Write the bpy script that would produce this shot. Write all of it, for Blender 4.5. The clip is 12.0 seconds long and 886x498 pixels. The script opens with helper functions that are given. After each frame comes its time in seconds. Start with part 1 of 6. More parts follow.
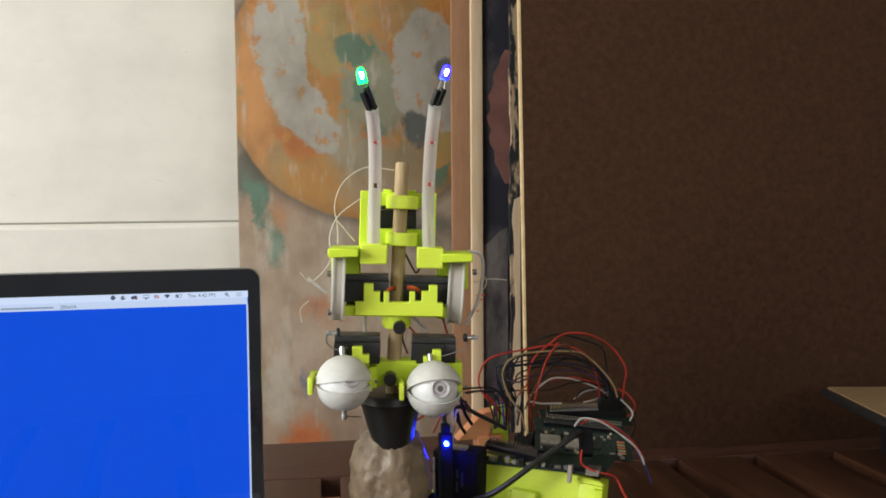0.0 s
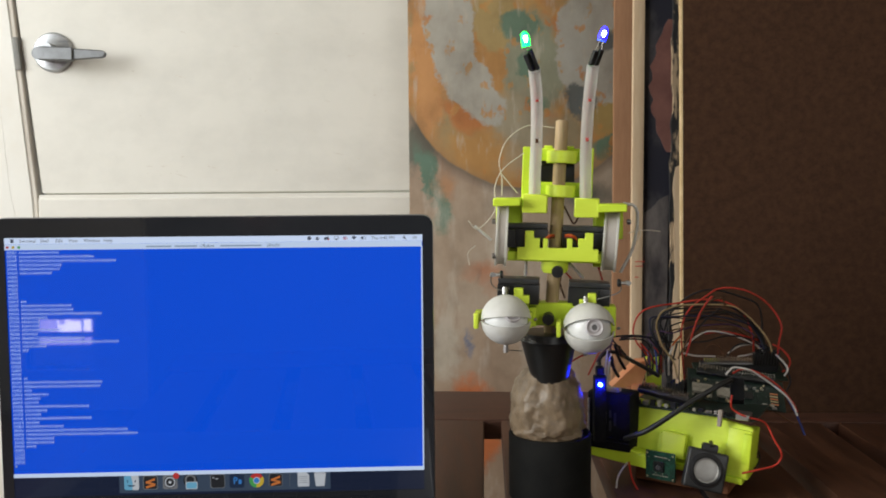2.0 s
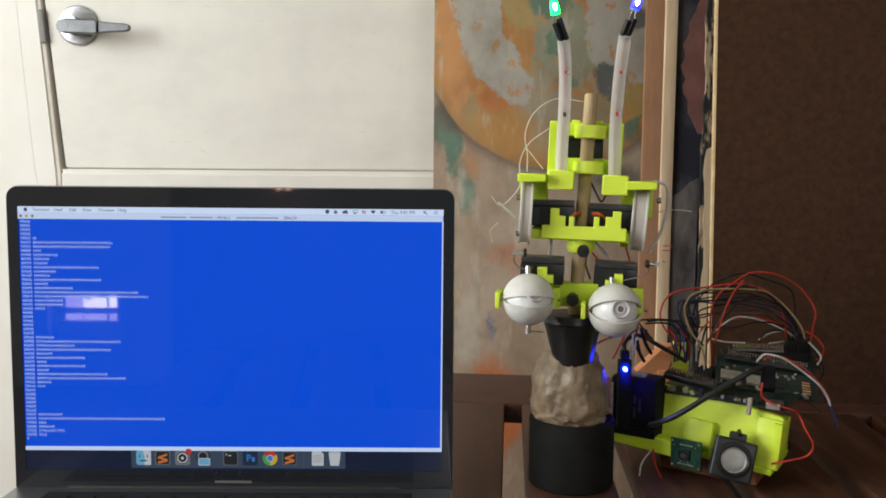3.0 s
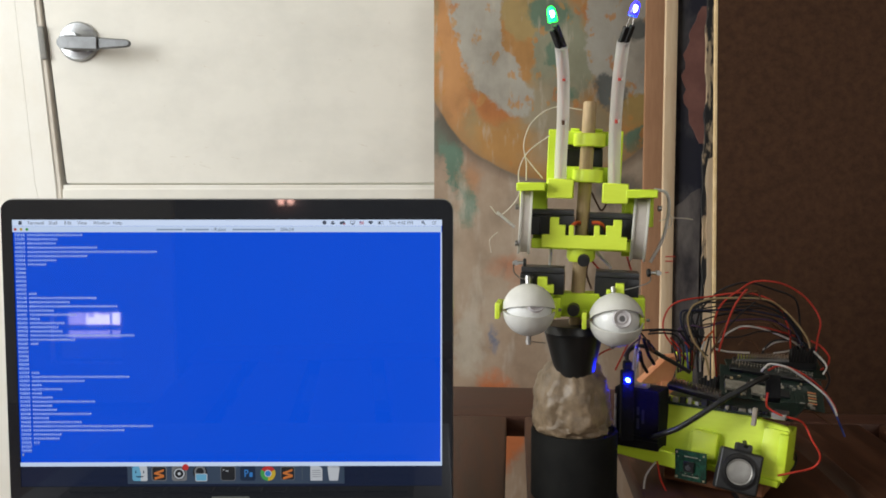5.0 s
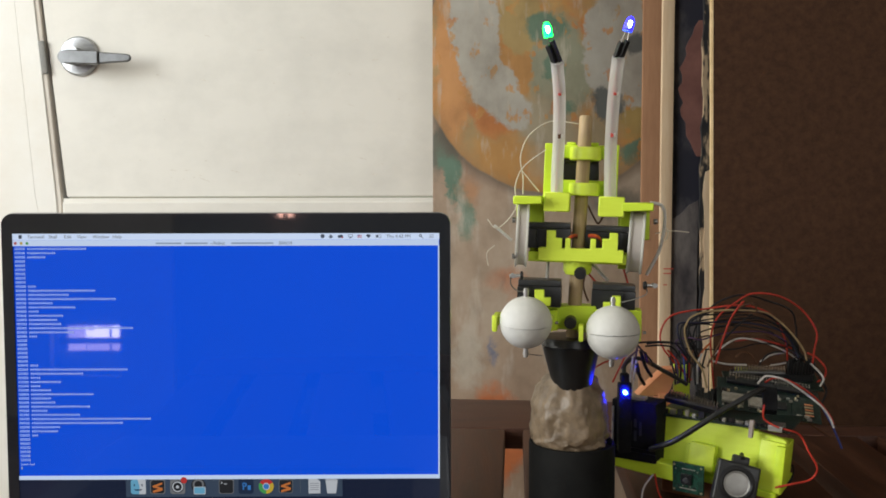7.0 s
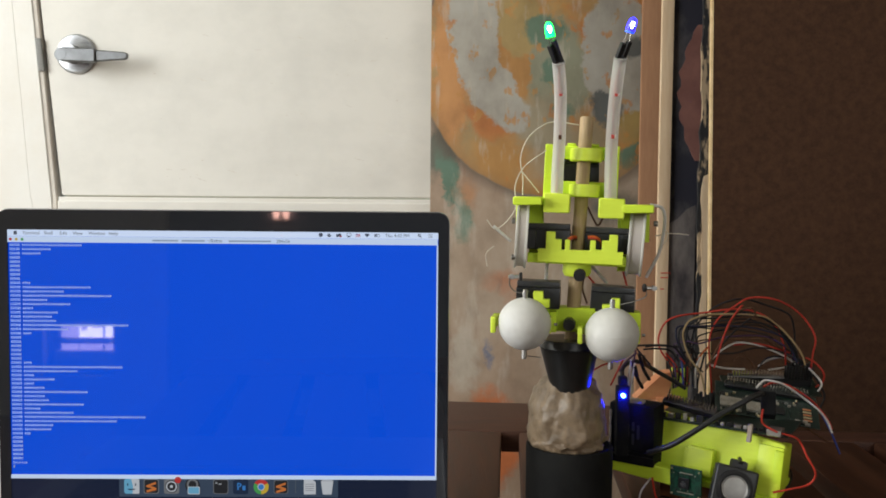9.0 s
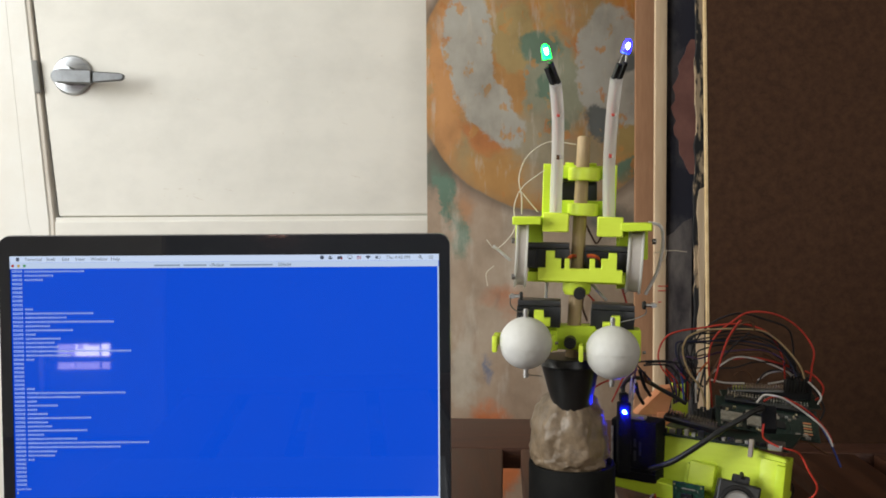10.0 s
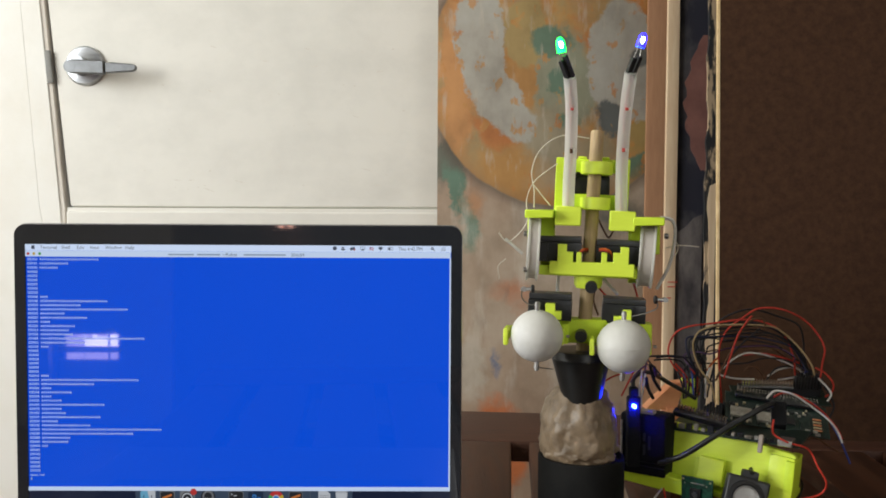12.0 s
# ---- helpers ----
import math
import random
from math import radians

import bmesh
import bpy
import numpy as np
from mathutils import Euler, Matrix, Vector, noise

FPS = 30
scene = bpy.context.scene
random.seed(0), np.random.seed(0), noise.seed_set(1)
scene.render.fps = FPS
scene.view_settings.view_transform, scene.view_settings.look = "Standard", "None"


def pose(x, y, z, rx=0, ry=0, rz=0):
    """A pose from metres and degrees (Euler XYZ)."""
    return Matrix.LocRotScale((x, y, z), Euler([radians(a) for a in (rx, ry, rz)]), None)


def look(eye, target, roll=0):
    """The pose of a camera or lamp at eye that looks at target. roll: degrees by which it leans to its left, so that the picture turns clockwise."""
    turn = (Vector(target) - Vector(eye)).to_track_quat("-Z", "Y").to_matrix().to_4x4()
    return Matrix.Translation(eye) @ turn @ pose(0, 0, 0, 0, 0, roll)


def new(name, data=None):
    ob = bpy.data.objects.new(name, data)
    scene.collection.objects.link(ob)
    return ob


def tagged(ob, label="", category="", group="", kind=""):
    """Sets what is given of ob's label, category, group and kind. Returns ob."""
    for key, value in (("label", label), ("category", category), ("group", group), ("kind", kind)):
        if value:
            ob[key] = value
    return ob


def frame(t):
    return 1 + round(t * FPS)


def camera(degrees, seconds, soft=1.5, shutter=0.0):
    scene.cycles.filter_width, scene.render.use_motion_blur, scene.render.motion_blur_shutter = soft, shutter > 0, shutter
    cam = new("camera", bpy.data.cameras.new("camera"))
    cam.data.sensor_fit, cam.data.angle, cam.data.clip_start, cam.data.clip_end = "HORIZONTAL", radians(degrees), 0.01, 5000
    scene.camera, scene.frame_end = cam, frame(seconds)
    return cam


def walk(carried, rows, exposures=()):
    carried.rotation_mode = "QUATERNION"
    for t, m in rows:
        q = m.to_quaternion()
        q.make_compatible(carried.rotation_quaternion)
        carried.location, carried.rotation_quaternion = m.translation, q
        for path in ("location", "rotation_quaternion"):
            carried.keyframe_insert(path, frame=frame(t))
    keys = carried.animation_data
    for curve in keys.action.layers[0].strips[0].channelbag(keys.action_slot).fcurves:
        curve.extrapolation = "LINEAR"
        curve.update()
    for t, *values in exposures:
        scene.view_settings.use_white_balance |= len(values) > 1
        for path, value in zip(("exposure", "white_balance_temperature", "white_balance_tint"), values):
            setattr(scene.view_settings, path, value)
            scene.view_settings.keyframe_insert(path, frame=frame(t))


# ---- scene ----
cam = camera(55.5, 12.0, soft=1.75, shutter=0.4)
PATH = [
    (0, (0.007, 0.001, 0.308), (0.469, 1.943, 0.198), -0.4),
    (0.5, (0.007, -0.042, 0.304), (0.405, 1.915, 0.202), -0.9),
    (1, (0.001, -0.062, 0.298), (0.292, 1.914, 0.2), -0.6),
    (1.5, (-0.004, -0.068, 0.288), (0.172, 1.921, 0.174), -0.4),
    (2, (-0.001, -0.061, 0.284), (0.08, 1.932, 0.139), -0.4),
    (2.5, (0.0, -0.056, 0.28), (0.033, 1.936, 0.114), 0.1),
    (3, (0.002, -0.04, 0.276), (0.025, 1.952, 0.094), 0.5),
    (5, (0.006, -0.033, 0.272), (0.02, 1.962, 0.125), -0.0),
    (5.5, (0.007, -0.035, 0.272), (0.026, 1.96, 0.137), 0.2),
    (6, (0.006, -0.036, 0.272), (0.026, 1.96, 0.149), 0.1),
    (6.5, (0.008, -0.036, 0.273), (0.025, 1.96, 0.156), -0.1),
    (7, (0.008, -0.037, 0.273), (0.022, 1.959, 0.155), -0.1),
    (9, (0.005, -0.033, 0.27), (0.031, 1.963, 0.161), 0.5),
    (9.5, (0.001, -0.035, 0.274), (0.04, 1.963, 0.188), 0.2),
    (10, (0.001, -0.037, 0.277), (0.038, 1.961, 0.196), -0.3),
    (10.5, (0.0, -0.038, 0.276), (0.025, 1.96, 0.178), -0.2),
    (11, (-0.002, -0.037, 0.274), (0.015, 1.96, 0.162), 0.1),
    (11.5, (-0.003, -0.039, 0.275), (0.012, 1.958, 0.165), 0.2),
    (12, (-0.003, -0.039, 0.275), (0.017, 1.958, 0.182), 0.3),
]
walk(cam, [(t, pose(0, 0, -0.026) @ look(eye, target, roll)) for t, eye, target, roll in PATH],
     exposures=((0, 0.14), (1.0, 0.09), (1.6, 0.0), (2.0, -0.04), (3.0, 0.0), (12, 0.0)))

# ---- light ----
world = bpy.data.worlds.new("world")
scene.world = world
world.use_nodes = True
wn = world.node_tree.nodes
sky = wn.new("ShaderNodeTexSky")
sky.sky_type, sky.sun_disc = "NISHITA", False
sky.sun_elevation, sky.sun_rotation = radians(35), radians(-120)
wn["Background"].inputs["Strength"].default_value = 0.12
world.node_tree.links.new(sky.outputs[0], wn["Background"].inputs["Color"])

scene.view_settings.exposure = 0.0


def window_light(name, loc, target, sx, sy, watts, color):
    data = bpy.data.lights.new(name, "AREA")
    data.shape, data.size, data.size_y, data.energy, data.color = "RECTANGLE", sx, sy, watts, color
    ob = new(name, data)
    ob.matrix_basis = look(loc, target)
    return ob


# daylight of the large side window, and an added fill behind the camera
window_light("side_window_light", (-2.06, -0.05, 0.85), (0.2, 0.75, 0.25), 1.5, 1.3, 58, (0.97, 1.0, 0.98))
window_light("back_window_light", (0.9, -2.62, 0.95), (0.2, 1.0, 0.2), 1.0, 0.9, 12, (1.0, 0.97, 0.92))

# ---- materials ----


def mat(name, color, rough=0.6, metal=0.0, second=None, scale=40.0, detail=6.0, bump=0.0, bump_scale=200.0, stretch=(1, 1, 1),
        vary=1.0, emit=None, strength=0.0, spread=(0.35, 0.65), spec=0.5, trans=0.0, coat=0.0, per_object=0.0):
    m = bpy.data.materials.new(name)
    m.use_nodes = True
    n, l = m.node_tree.nodes, m.node_tree.links
    b = n["Principled BSDF"]
    b.inputs["Base Color"].default_value = (*color, 1)
    b.inputs["Roughness"].default_value = rough
    b.inputs["Metallic"].default_value = metal
    b.inputs["Specular IOR Level"].default_value = spec
    b.inputs["Transmission Weight"].default_value = trans
    b.inputs["Coat Weight"].default_value = coat
    co = n.new("ShaderNodeTexCoord")
    mp = n.new("ShaderNodeMapping")
    mp.inputs["Scale"].default_value = stretch
    l.new(co.outputs["Object"], mp.inputs["Vector"])
    vec = mp.outputs[0]
    if per_object:
        info = n.new("ShaderNodeObjectInfo")
        add = n.new("ShaderNodeVectorMath")
        add.operation = "MULTIPLY_ADD"
        l.new(info.outputs["Random"], add.inputs[0])
        add.inputs[1].default_value = (per_object, per_object * 0.7, per_object * 1.3)
        l.new(mp.outputs[0], add.inputs[2])
        vec = add.outputs[0]
    if second:
        tex = n.new("ShaderNodeTexNoise")
        tex.inputs["Scale"].default_value, tex.inputs["Detail"].default_value = scale, detail
        tex.inputs["Roughness"].default_value = 0.62
        l.new(vec, tex.inputs["Vector"])
        ramp = n.new("ShaderNodeValToRGB")
        ramp.color_ramp.elements[0].position, ramp.color_ramp.elements[1].position = spread
        ramp.color_ramp.elements[0].color, ramp.color_ramp.elements[1].color = (*color, 1), (*second, 1)
        l.new(tex.outputs["Fac"], ramp.inputs[0])
        l.new(ramp.outputs[0], b.inputs["Base Color"])
        rr = n.new("ShaderNodeMapRange")
        rr.inputs["To Min"].default_value, rr.inputs["To Max"].default_value = max(rough - 0.08 * vary, 0.02), min(rough + 0.1 * vary, 1)
        l.new(tex.outputs["Fac"], rr.inputs["Value"])
        l.new(rr.outputs[0], b.inputs["Roughness"])
    if bump:
        t2 = n.new("ShaderNodeTexNoise")
        t2.inputs["Scale"].default_value, t2.inputs["Detail"].default_value = bump_scale, 5
        l.new(vec, t2.inputs["Vector"])
        bp = n.new("ShaderNodeBump")
        bp.inputs["Strength"].default_value, bp.inputs["Distance"].default_value = bump, 0.001
        l.new(t2.outputs["Fac"], bp.inputs["Height"])
        l.new(bp.outputs[0], b.inputs["Normal"])
    if emit:
        b.inputs["Emission Color"].default_value = (*emit, 1)
        b.inputs["Emission Strength"].default_value = strength
    return m


M = {}
M["door"] = mat("door_paint", (0.79, 0.765, 0.705), 0.55, second=(0.665, 0.645, 0.595), scale=6.0, detail=13, stretch=(1.1, 1, 1.6), bump=0.15, bump_scale=120, spread=(0.42, 0.82))
M["latch_strip"] = mat("grimy_paint", (0.70, 0.65, 0.58), 0.6, second=(0.58, 0.52, 0.45), scale=14, detail=9, stretch=(3, 1, 0.6), bump=0.3, bump_scale=90)
M["wall"] = mat("wall_paint", (0.72, 0.68, 0.60), 0.7, second=(0.66, 0.62, 0.54), scale=4, bump=0.2, bump_scale=150)
M["jamb"] = mat("jamb_paint", (0.80, 0.78, 0.73), 0.5, second=(0.72, 0.67, 0.58), scale=5, spread=(0.4, 0.8), bump=0.2, bump_scale=90)
M["back_room"] = mat("dim_plaster", (0.21, 0.22, 0.245), 0.8, second=(0.27, 0.28, 0.30), scale=3, bump=0.2)
M["ceiling"] = mat("ceiling_paint", (0.75, 0.73, 0.68), 0.8, second=(0.7, 0.68, 0.62), scale=3)
M["floor"] = mat("floor_boards", (0.14, 0.08, 0.045), 0.5, second=(0.2, 0.12, 0.07), scale=6, stretch=(8, 0.6, 1))
M["smudge"] = mat("scuff_mark", (0.66, 0.61, 0.54), 0.7, second=(0.79, 0.765, 0.705), scale=260)
M["table"] = mat("table_wood", (0.042, 0.0165, 0.0088), 0.5, second=(0.092, 0.037, 0.0195), spec=0.3, scale=14, stretch=(7, 0.7, 7), bump=0.25, bump_scale=60, per_object=9.0)
M["rail"] = mat("rail_wood", (0.042, 0.017, 0.011), 0.5, second=(0.088, 0.038, 0.024), spec=0.3, scale=14, stretch=(0.7, 7, 7), bump=0.25, bump_scale=60)
M["panel"] = mat("hardboard", (0.037, 0.0165, 0.0084), 0.8, second=(0.060, 0.028, 0.0140), spec=0.15, scale=120, detail=14, bump=0.5, bump_scale=420)
# the light caught by the board's edge is put into this golden colour
M["panel_edge"] = mat("hardboard_edge_lit", (0.58, 0.40, 0.19), 0.4, second=(0.76, 0.57, 0.32), scale=60)
M["cardboard"] = mat("cardboard", (0.33, 0.165, 0.085), 0.8, second=(0.41, 0.215, 0.115), scale=30, stretch=(4, 1, 0.5), bump=0.2)
M["batten"] = mat("pale_pine", (0.62, 0.44, 0.28), 0.6, second=(0.72, 0.56, 0.38), scale=20, stretch=(6, 6, 0.5), bump=0.2)
M["red_paint"] = mat("red_paint", (0.6, 0.08, 0.06), 0.6)
M["steel"] = mat("brushed_steel", (0.66, 0.66, 0.65), 0.33, 1.0, second=(0.5, 0.49, 0.47), scale=60, bump=0.05)
M["dark_steel"] = mat("dark_steel", (0.2, 0.19, 0.18), 0.4, 1.0, second=(0.3, 0.28, 0.26), scale=80)
M["satin"] = mat("satin_chrome", (0.46, 0.47, 0.49), 0.30, 1.0, second=(0.30, 0.31, 0.33), scale=50, stretch=(1, 1, 6))
M["satin_dark"] = mat("satin_lever", (0.20, 0.205, 0.215), 0.42, 1.0, second=(0.15, 0.155, 0.16), scale=40)
M["latch"] = mat("worn_latch", (0.16, 0.16, 0.15), 0.5, second=(0.24, 0.23, 0.21), scale=60)
M["dome"] = mat("speaker_silver", (0.42, 0.41, 0.39), 0.5, 1.0, second=(0.36, 0.35, 0.33), scale=120)
M["alu"] = mat("grey_aluminium", (0.30, 0.30, 0.31), 0.38, 1.0, second=(0.34, 0.34, 0.35), scale=900)
# black glass, its base lifted a little to imitate the room's reflection
M["bezel"] = mat("lifted_black_glass", (0.015, 0.017, 0.022), 0.03, vary=0.1, second=(0.022, 0.024, 0.030), scale=9, detail=10, spec=0.9)
M["desktop"] = mat("dark_desktop", (0.006, 0.007, 0.012), 0.10, emit=(0.006, 0.010, 0.026), strength=1.0)
M["screen"] = mat("blue_screen", (0.006, 0.006, 0.018), 0.025, emit=(0.0, 0.065, 0.62), strength=1.0, spec=0.4)
M["menubar"] = mat("menu_bar", (0.05, 0.05, 0.06), 0.1, emit=(0.55, 0.66, 0.86), strength=0.95)
M["titlebar"] = mat("title_bar", (0.05, 0.05, 0.06), 0.1, emit=(0.50, 0.62, 0.82), strength=0.9)
M["text"] = mat("screen_text", (0.05, 0.05, 0.05), 0.2, emit=(0.50, 0.66, 0.95), strength=0.7)
M["ink"] = mat("menu_ink", (0.02, 0.02, 0.025), 0.2, emit=(0.05, 0.065, 0.10), strength=1.0)
M["ink_soft"] = mat("title_ink", (0.02, 0.02, 0.025), 0.2, emit=(0.22, 0.28, 0.38), strength=1.0)
M["dock"] = mat("dock_shelf", (0.03, 0.04, 0.06), 0.1, emit=(0.04, 0.065, 0.11), strength=0.45)
for key, c in dict(white=(0.8, 0.85, 0.92), blue=(0.05, 0.30, 0.85), cyan=(0.2, 0.6, 0.9), orange=(0.85, 0.25, 0.05), grey=(0.25, 0.26, 0.28),
                   dark=(0.012, 0.014, 0.02), navy=(0.004, 0.025, 0.08), red=(0.75, 0.04, 0.04), green=(0.08, 0.5, 0.12), yellow=(0.85, 0.6, 0.05)).items():
    M["px_" + key] = mat("screen_" + key, (0.02, 0.02, 0.02), 0.15, emit=c, strength=0.48)
M["neon"] = mat("neon_yellow_plastic", (0.70, 0.90, 0.05), 0.42, second=(0.64, 0.83, 0.04), scale=25, bump=0.22, bump_scale=260, stretch=(1, 1, 5))
M["neon_light"] = mat("neon_yellow_print", (0.78, 0.95, 0.08), 0.4, second=(0.72, 0.88, 0.06), scale=25, bump=0.22, bump_scale=260, stretch=(1, 1, 5))
M["black"] = mat("black_plastic", (0.012, 0.012, 0.012), 0.42, second=(0.02, 0.02, 0.02), scale=70, bump=0.05)
M["servo"] = mat("servo_case", (0.014, 0.015, 0.016), 0.35, second=(0.024, 0.024, 0.025), scale=60)
M["servo_lid"] = mat("servo_lid", (0.035, 0.036, 0.038), 0.35, second=(0.05, 0.05, 0.052), scale=60)
M["sticker"] = mat("grey_sticker", (0.17, 0.17, 0.16), 0.4, second=(0.1, 0.1, 0.1), scale=500)
M["foam"] = mat("matt_black_tube", (0.007, 0.007, 0.007), 0.75, second=(0.013, 0.0127, 0.012), spec=0.12, scale=40, bump=0.25, bump_scale=400)
M["cone"] = mat("black_cone_plastic", (0.012, 0.012, 0.012), 0.32, second=(0.02, 0.02, 0.019), scale=50)
M["lid"] = mat("ball_shell", (0.66, 0.645, 0.60), 0.5, second=(0.60, 0.585, 0.54), scale=55, detail=9, bump=0.30, bump_scale=170)
M["eye"] = mat("white_eye_plastic", (0.80, 0.80, 0.78), 0.28, second=(0.75, 0.75, 0.73), scale=40, bump=0.05, bump_scale=600)
M["pupil"] = mat("pupil_grey", (0.10, 0.095, 0.095), 0.5, second=(0.15, 0.14, 0.14), scale=300)
M["iris"] = mat("iris_ring", (0.52, 0.49, 0.50), 0.3, second=(0.60, 0.56, 0.57), scale=120)
M["dowel"] = mat("wood_dowel", (0.40, 0.275, 0.14), 0.6, second=(0.54, 0.39, 0.22), scale=60, stretch=(8, 8, 0.6), bump=0.3, bump_scale=150)


def milky(name, dark, pale, glow_share, clear_share, scale=120):
    """Thin milky plastic that lets light and what is inside shine through."""
    m = bpy.data.materials.new(name)
    m.use_nodes = True
    n, l = m.node_tree.nodes, m.node_tree.links
    b, out = n["Principled BSDF"], n["Material Output"]
    tex = n.new("ShaderNodeTexNoise")
    tex.inputs["Scale"].default_value, tex.inputs["Detail"].default_value = scale, 7
    ramp = n.new("ShaderNodeValToRGB")
    ramp.color_ramp.elements[0].color, ramp.color_ramp.elements[1].color = (*dark, 1), (*pale, 1)
    l.new(tex.outputs["Fac"], ramp.inputs[0])
    l.new(ramp.outputs[0], b.inputs["Base Color"])
    b.inputs["Roughness"].default_value = 0.35
    glow, clear = n.new("ShaderNodeBsdfTranslucent"), n.new("ShaderNodeBsdfTransparent")
    l.new(ramp.outputs[0], glow.inputs["Color"])
    m1, m2 = n.new("ShaderNodeMixShader"), n.new("ShaderNodeMixShader")
    m1.inputs[0].default_value, m2.inputs[0].default_value = glow_share, clear_share
    l.new(b.outputs[0], m1.inputs[1])
    l.new(glow.outputs[0], m1.inputs[2])
    l.new(m1.outputs[0], m2.inputs[1])
    l.new(clear.outputs[0], m2.inputs[2])
    l.new(m2.outputs[0], out.inputs["Surface"])
    return m


M["straw"] = milky("milky_straw", (0.86, 0.83, 0.80), (0.97, 0.95, 0.93), 0.55, 0.32)
M["white_plastic"] = milky("milky_plastic", (0.72, 0.70, 0.65), (0.92, 0.90, 0.86), 0.45, 0.0, 90)
M["groove"] = milky("milky_groove", (0.66, 0.60, 0.56), (0.82, 0.77, 0.72), 0.45, 0.0, 140)
M["clay"] = mat("grey_clay", (0.125, 0.084, 0.048), 0.46, second=(0.32, 0.230, 0.145), scale=45, detail=9, bump=1.0, bump_scale=160, spec=0.7)
M["board"] = mat("green_board", (0.010, 0.070, 0.042), 0.35, second=(0.005, 0.032, 0.020), scale=330, bump=0.3, spread=(0.46, 0.54))
M["board_dark"] = mat("dark_board", (0.007, 0.016, 0.012), 0.35, second=(0.016, 0.034, 0.026), scale=420, bump=0.4, spread=(0.45, 0.55))
M["chip"] = mat("chip_black", (0.012, 0.012, 0.013), 0.3)
M["bank"] = mat("sleeve_black", (0.006, 0.006, 0.007), 0.8, second=(0.012, 0.012, 0.013), spec=0.15, scale=300, bump=0.4, bump_scale=900)
M["pale_card"] = mat("pale_card", (0.42, 0.36, 0.30), 0.7, second=(0.34, 0.28, 0.23), scale=80)
M["label"] = mat("pale_label", (0.40, 0.37, 0.31), 0.5, second=(0.22, 0.20, 0.16), scale=200)
M["bright_pin"] = mat("bright_pin", (0.86, 0.84, 0.78), 0.22, 1.0)
M["gold"] = mat("gold_pin", (0.75, 0.65, 0.42), 0.3, 1.0)
M["orange_card"] = mat("orange_card", (0.62, 0.22, 0.09), 0.6, second=(0.72, 0.32, 0.16), scale=30)
M["block_wood"] = mat("red_block_wood", (0.17, 0.060, 0.022), 0.6, second=(0.24, 0.09, 0.035), scale=30, stretch=(1, 6, 6))
M["slab"] = mat("slab_top", (0.20, 0.125, 0.06), 0.6, second=(0.28, 0.18, 0.09), scale=14, stretch=(1, 5, 1))
for key, c in dict(red=(0.42, 0.035, 0.02), black=(0.010, 0.010, 0.012), tan=(0.34, 0.24, 0.12), white=(0.55, 0.52, 0.49), blue=(0.03, 0.05, 0.22), navy=(0.012, 0.014, 0.035), orange=(0.5, 0.11, 0.02),
                   brown=(0.10, 0.045, 0.02), purple=(0.06, 0.028, 0.075), thread=(0.62, 0.56, 0.46), tubing=(0.58, 0.56, 0.52), steel=None).items():
    M["wire_" + key] = M["dark_steel"] if c is None else mat("wire_" + key, c, 0.55, spec=0.3, second=tuple(min(v * 1.25, 1) for v in c), scale=150)
M["cable_black"] = mat("cable_black", (0.012, 0.012, 0.012), 0.38, second=(0.02, 0.02, 0.02), scale=90, spec=0.4)
M["led_green"] = mat("green_led", (0.05, 0.5, 0.15), 0.2, emit=(0.0, 1.0, 0.06), strength=9)
M["led_blue"] = mat("blue_led", (0.08, 0.08, 0.6), 0.2, emit=(0.006, 0.004, 1.0), strength=12)
# whitish emission that imitates the overexposed middle of each bulb
M["core_green"] = mat("green_led_overexposed", (0.6, 1.0, 0.8), 0.3, emit=(0.72, 1.0, 0.80), strength=9)
M["core_blue"] = mat("blue_led_overexposed", (0.7, 0.8, 1.0), 0.3, emit=(0.50, 0.72, 1.0), strength=10)
M["led_base"] = mat("blue_led_rim", (0.1, 0.3, 0.9), 0.2, emit=(0.01, 0.06, 0.9), strength=1.5)
M["led_status"] = mat("status_led", (0.1, 0.2, 1.0), 0.3, emit=(0.004, 0.012, 1.0), strength=480)
M["warm_shade"] = mat("warm_lamp_shade", (0.8, 0.5, 0.4), 0.5, emit=(1.0, 0.55, 0.45), strength=14)
M["pane_dull"] = mat("window_pane_dull", (0.8, 0.8, 0.8), 0.4, emit=(0.95, 0.76, 0.95), strength=7.5)
M["pane"] = mat("window_pane_glow", (0.8, 0.8, 0.8), 0.4, emit=(0.97, 0.88, 0.98), strength=22.0)


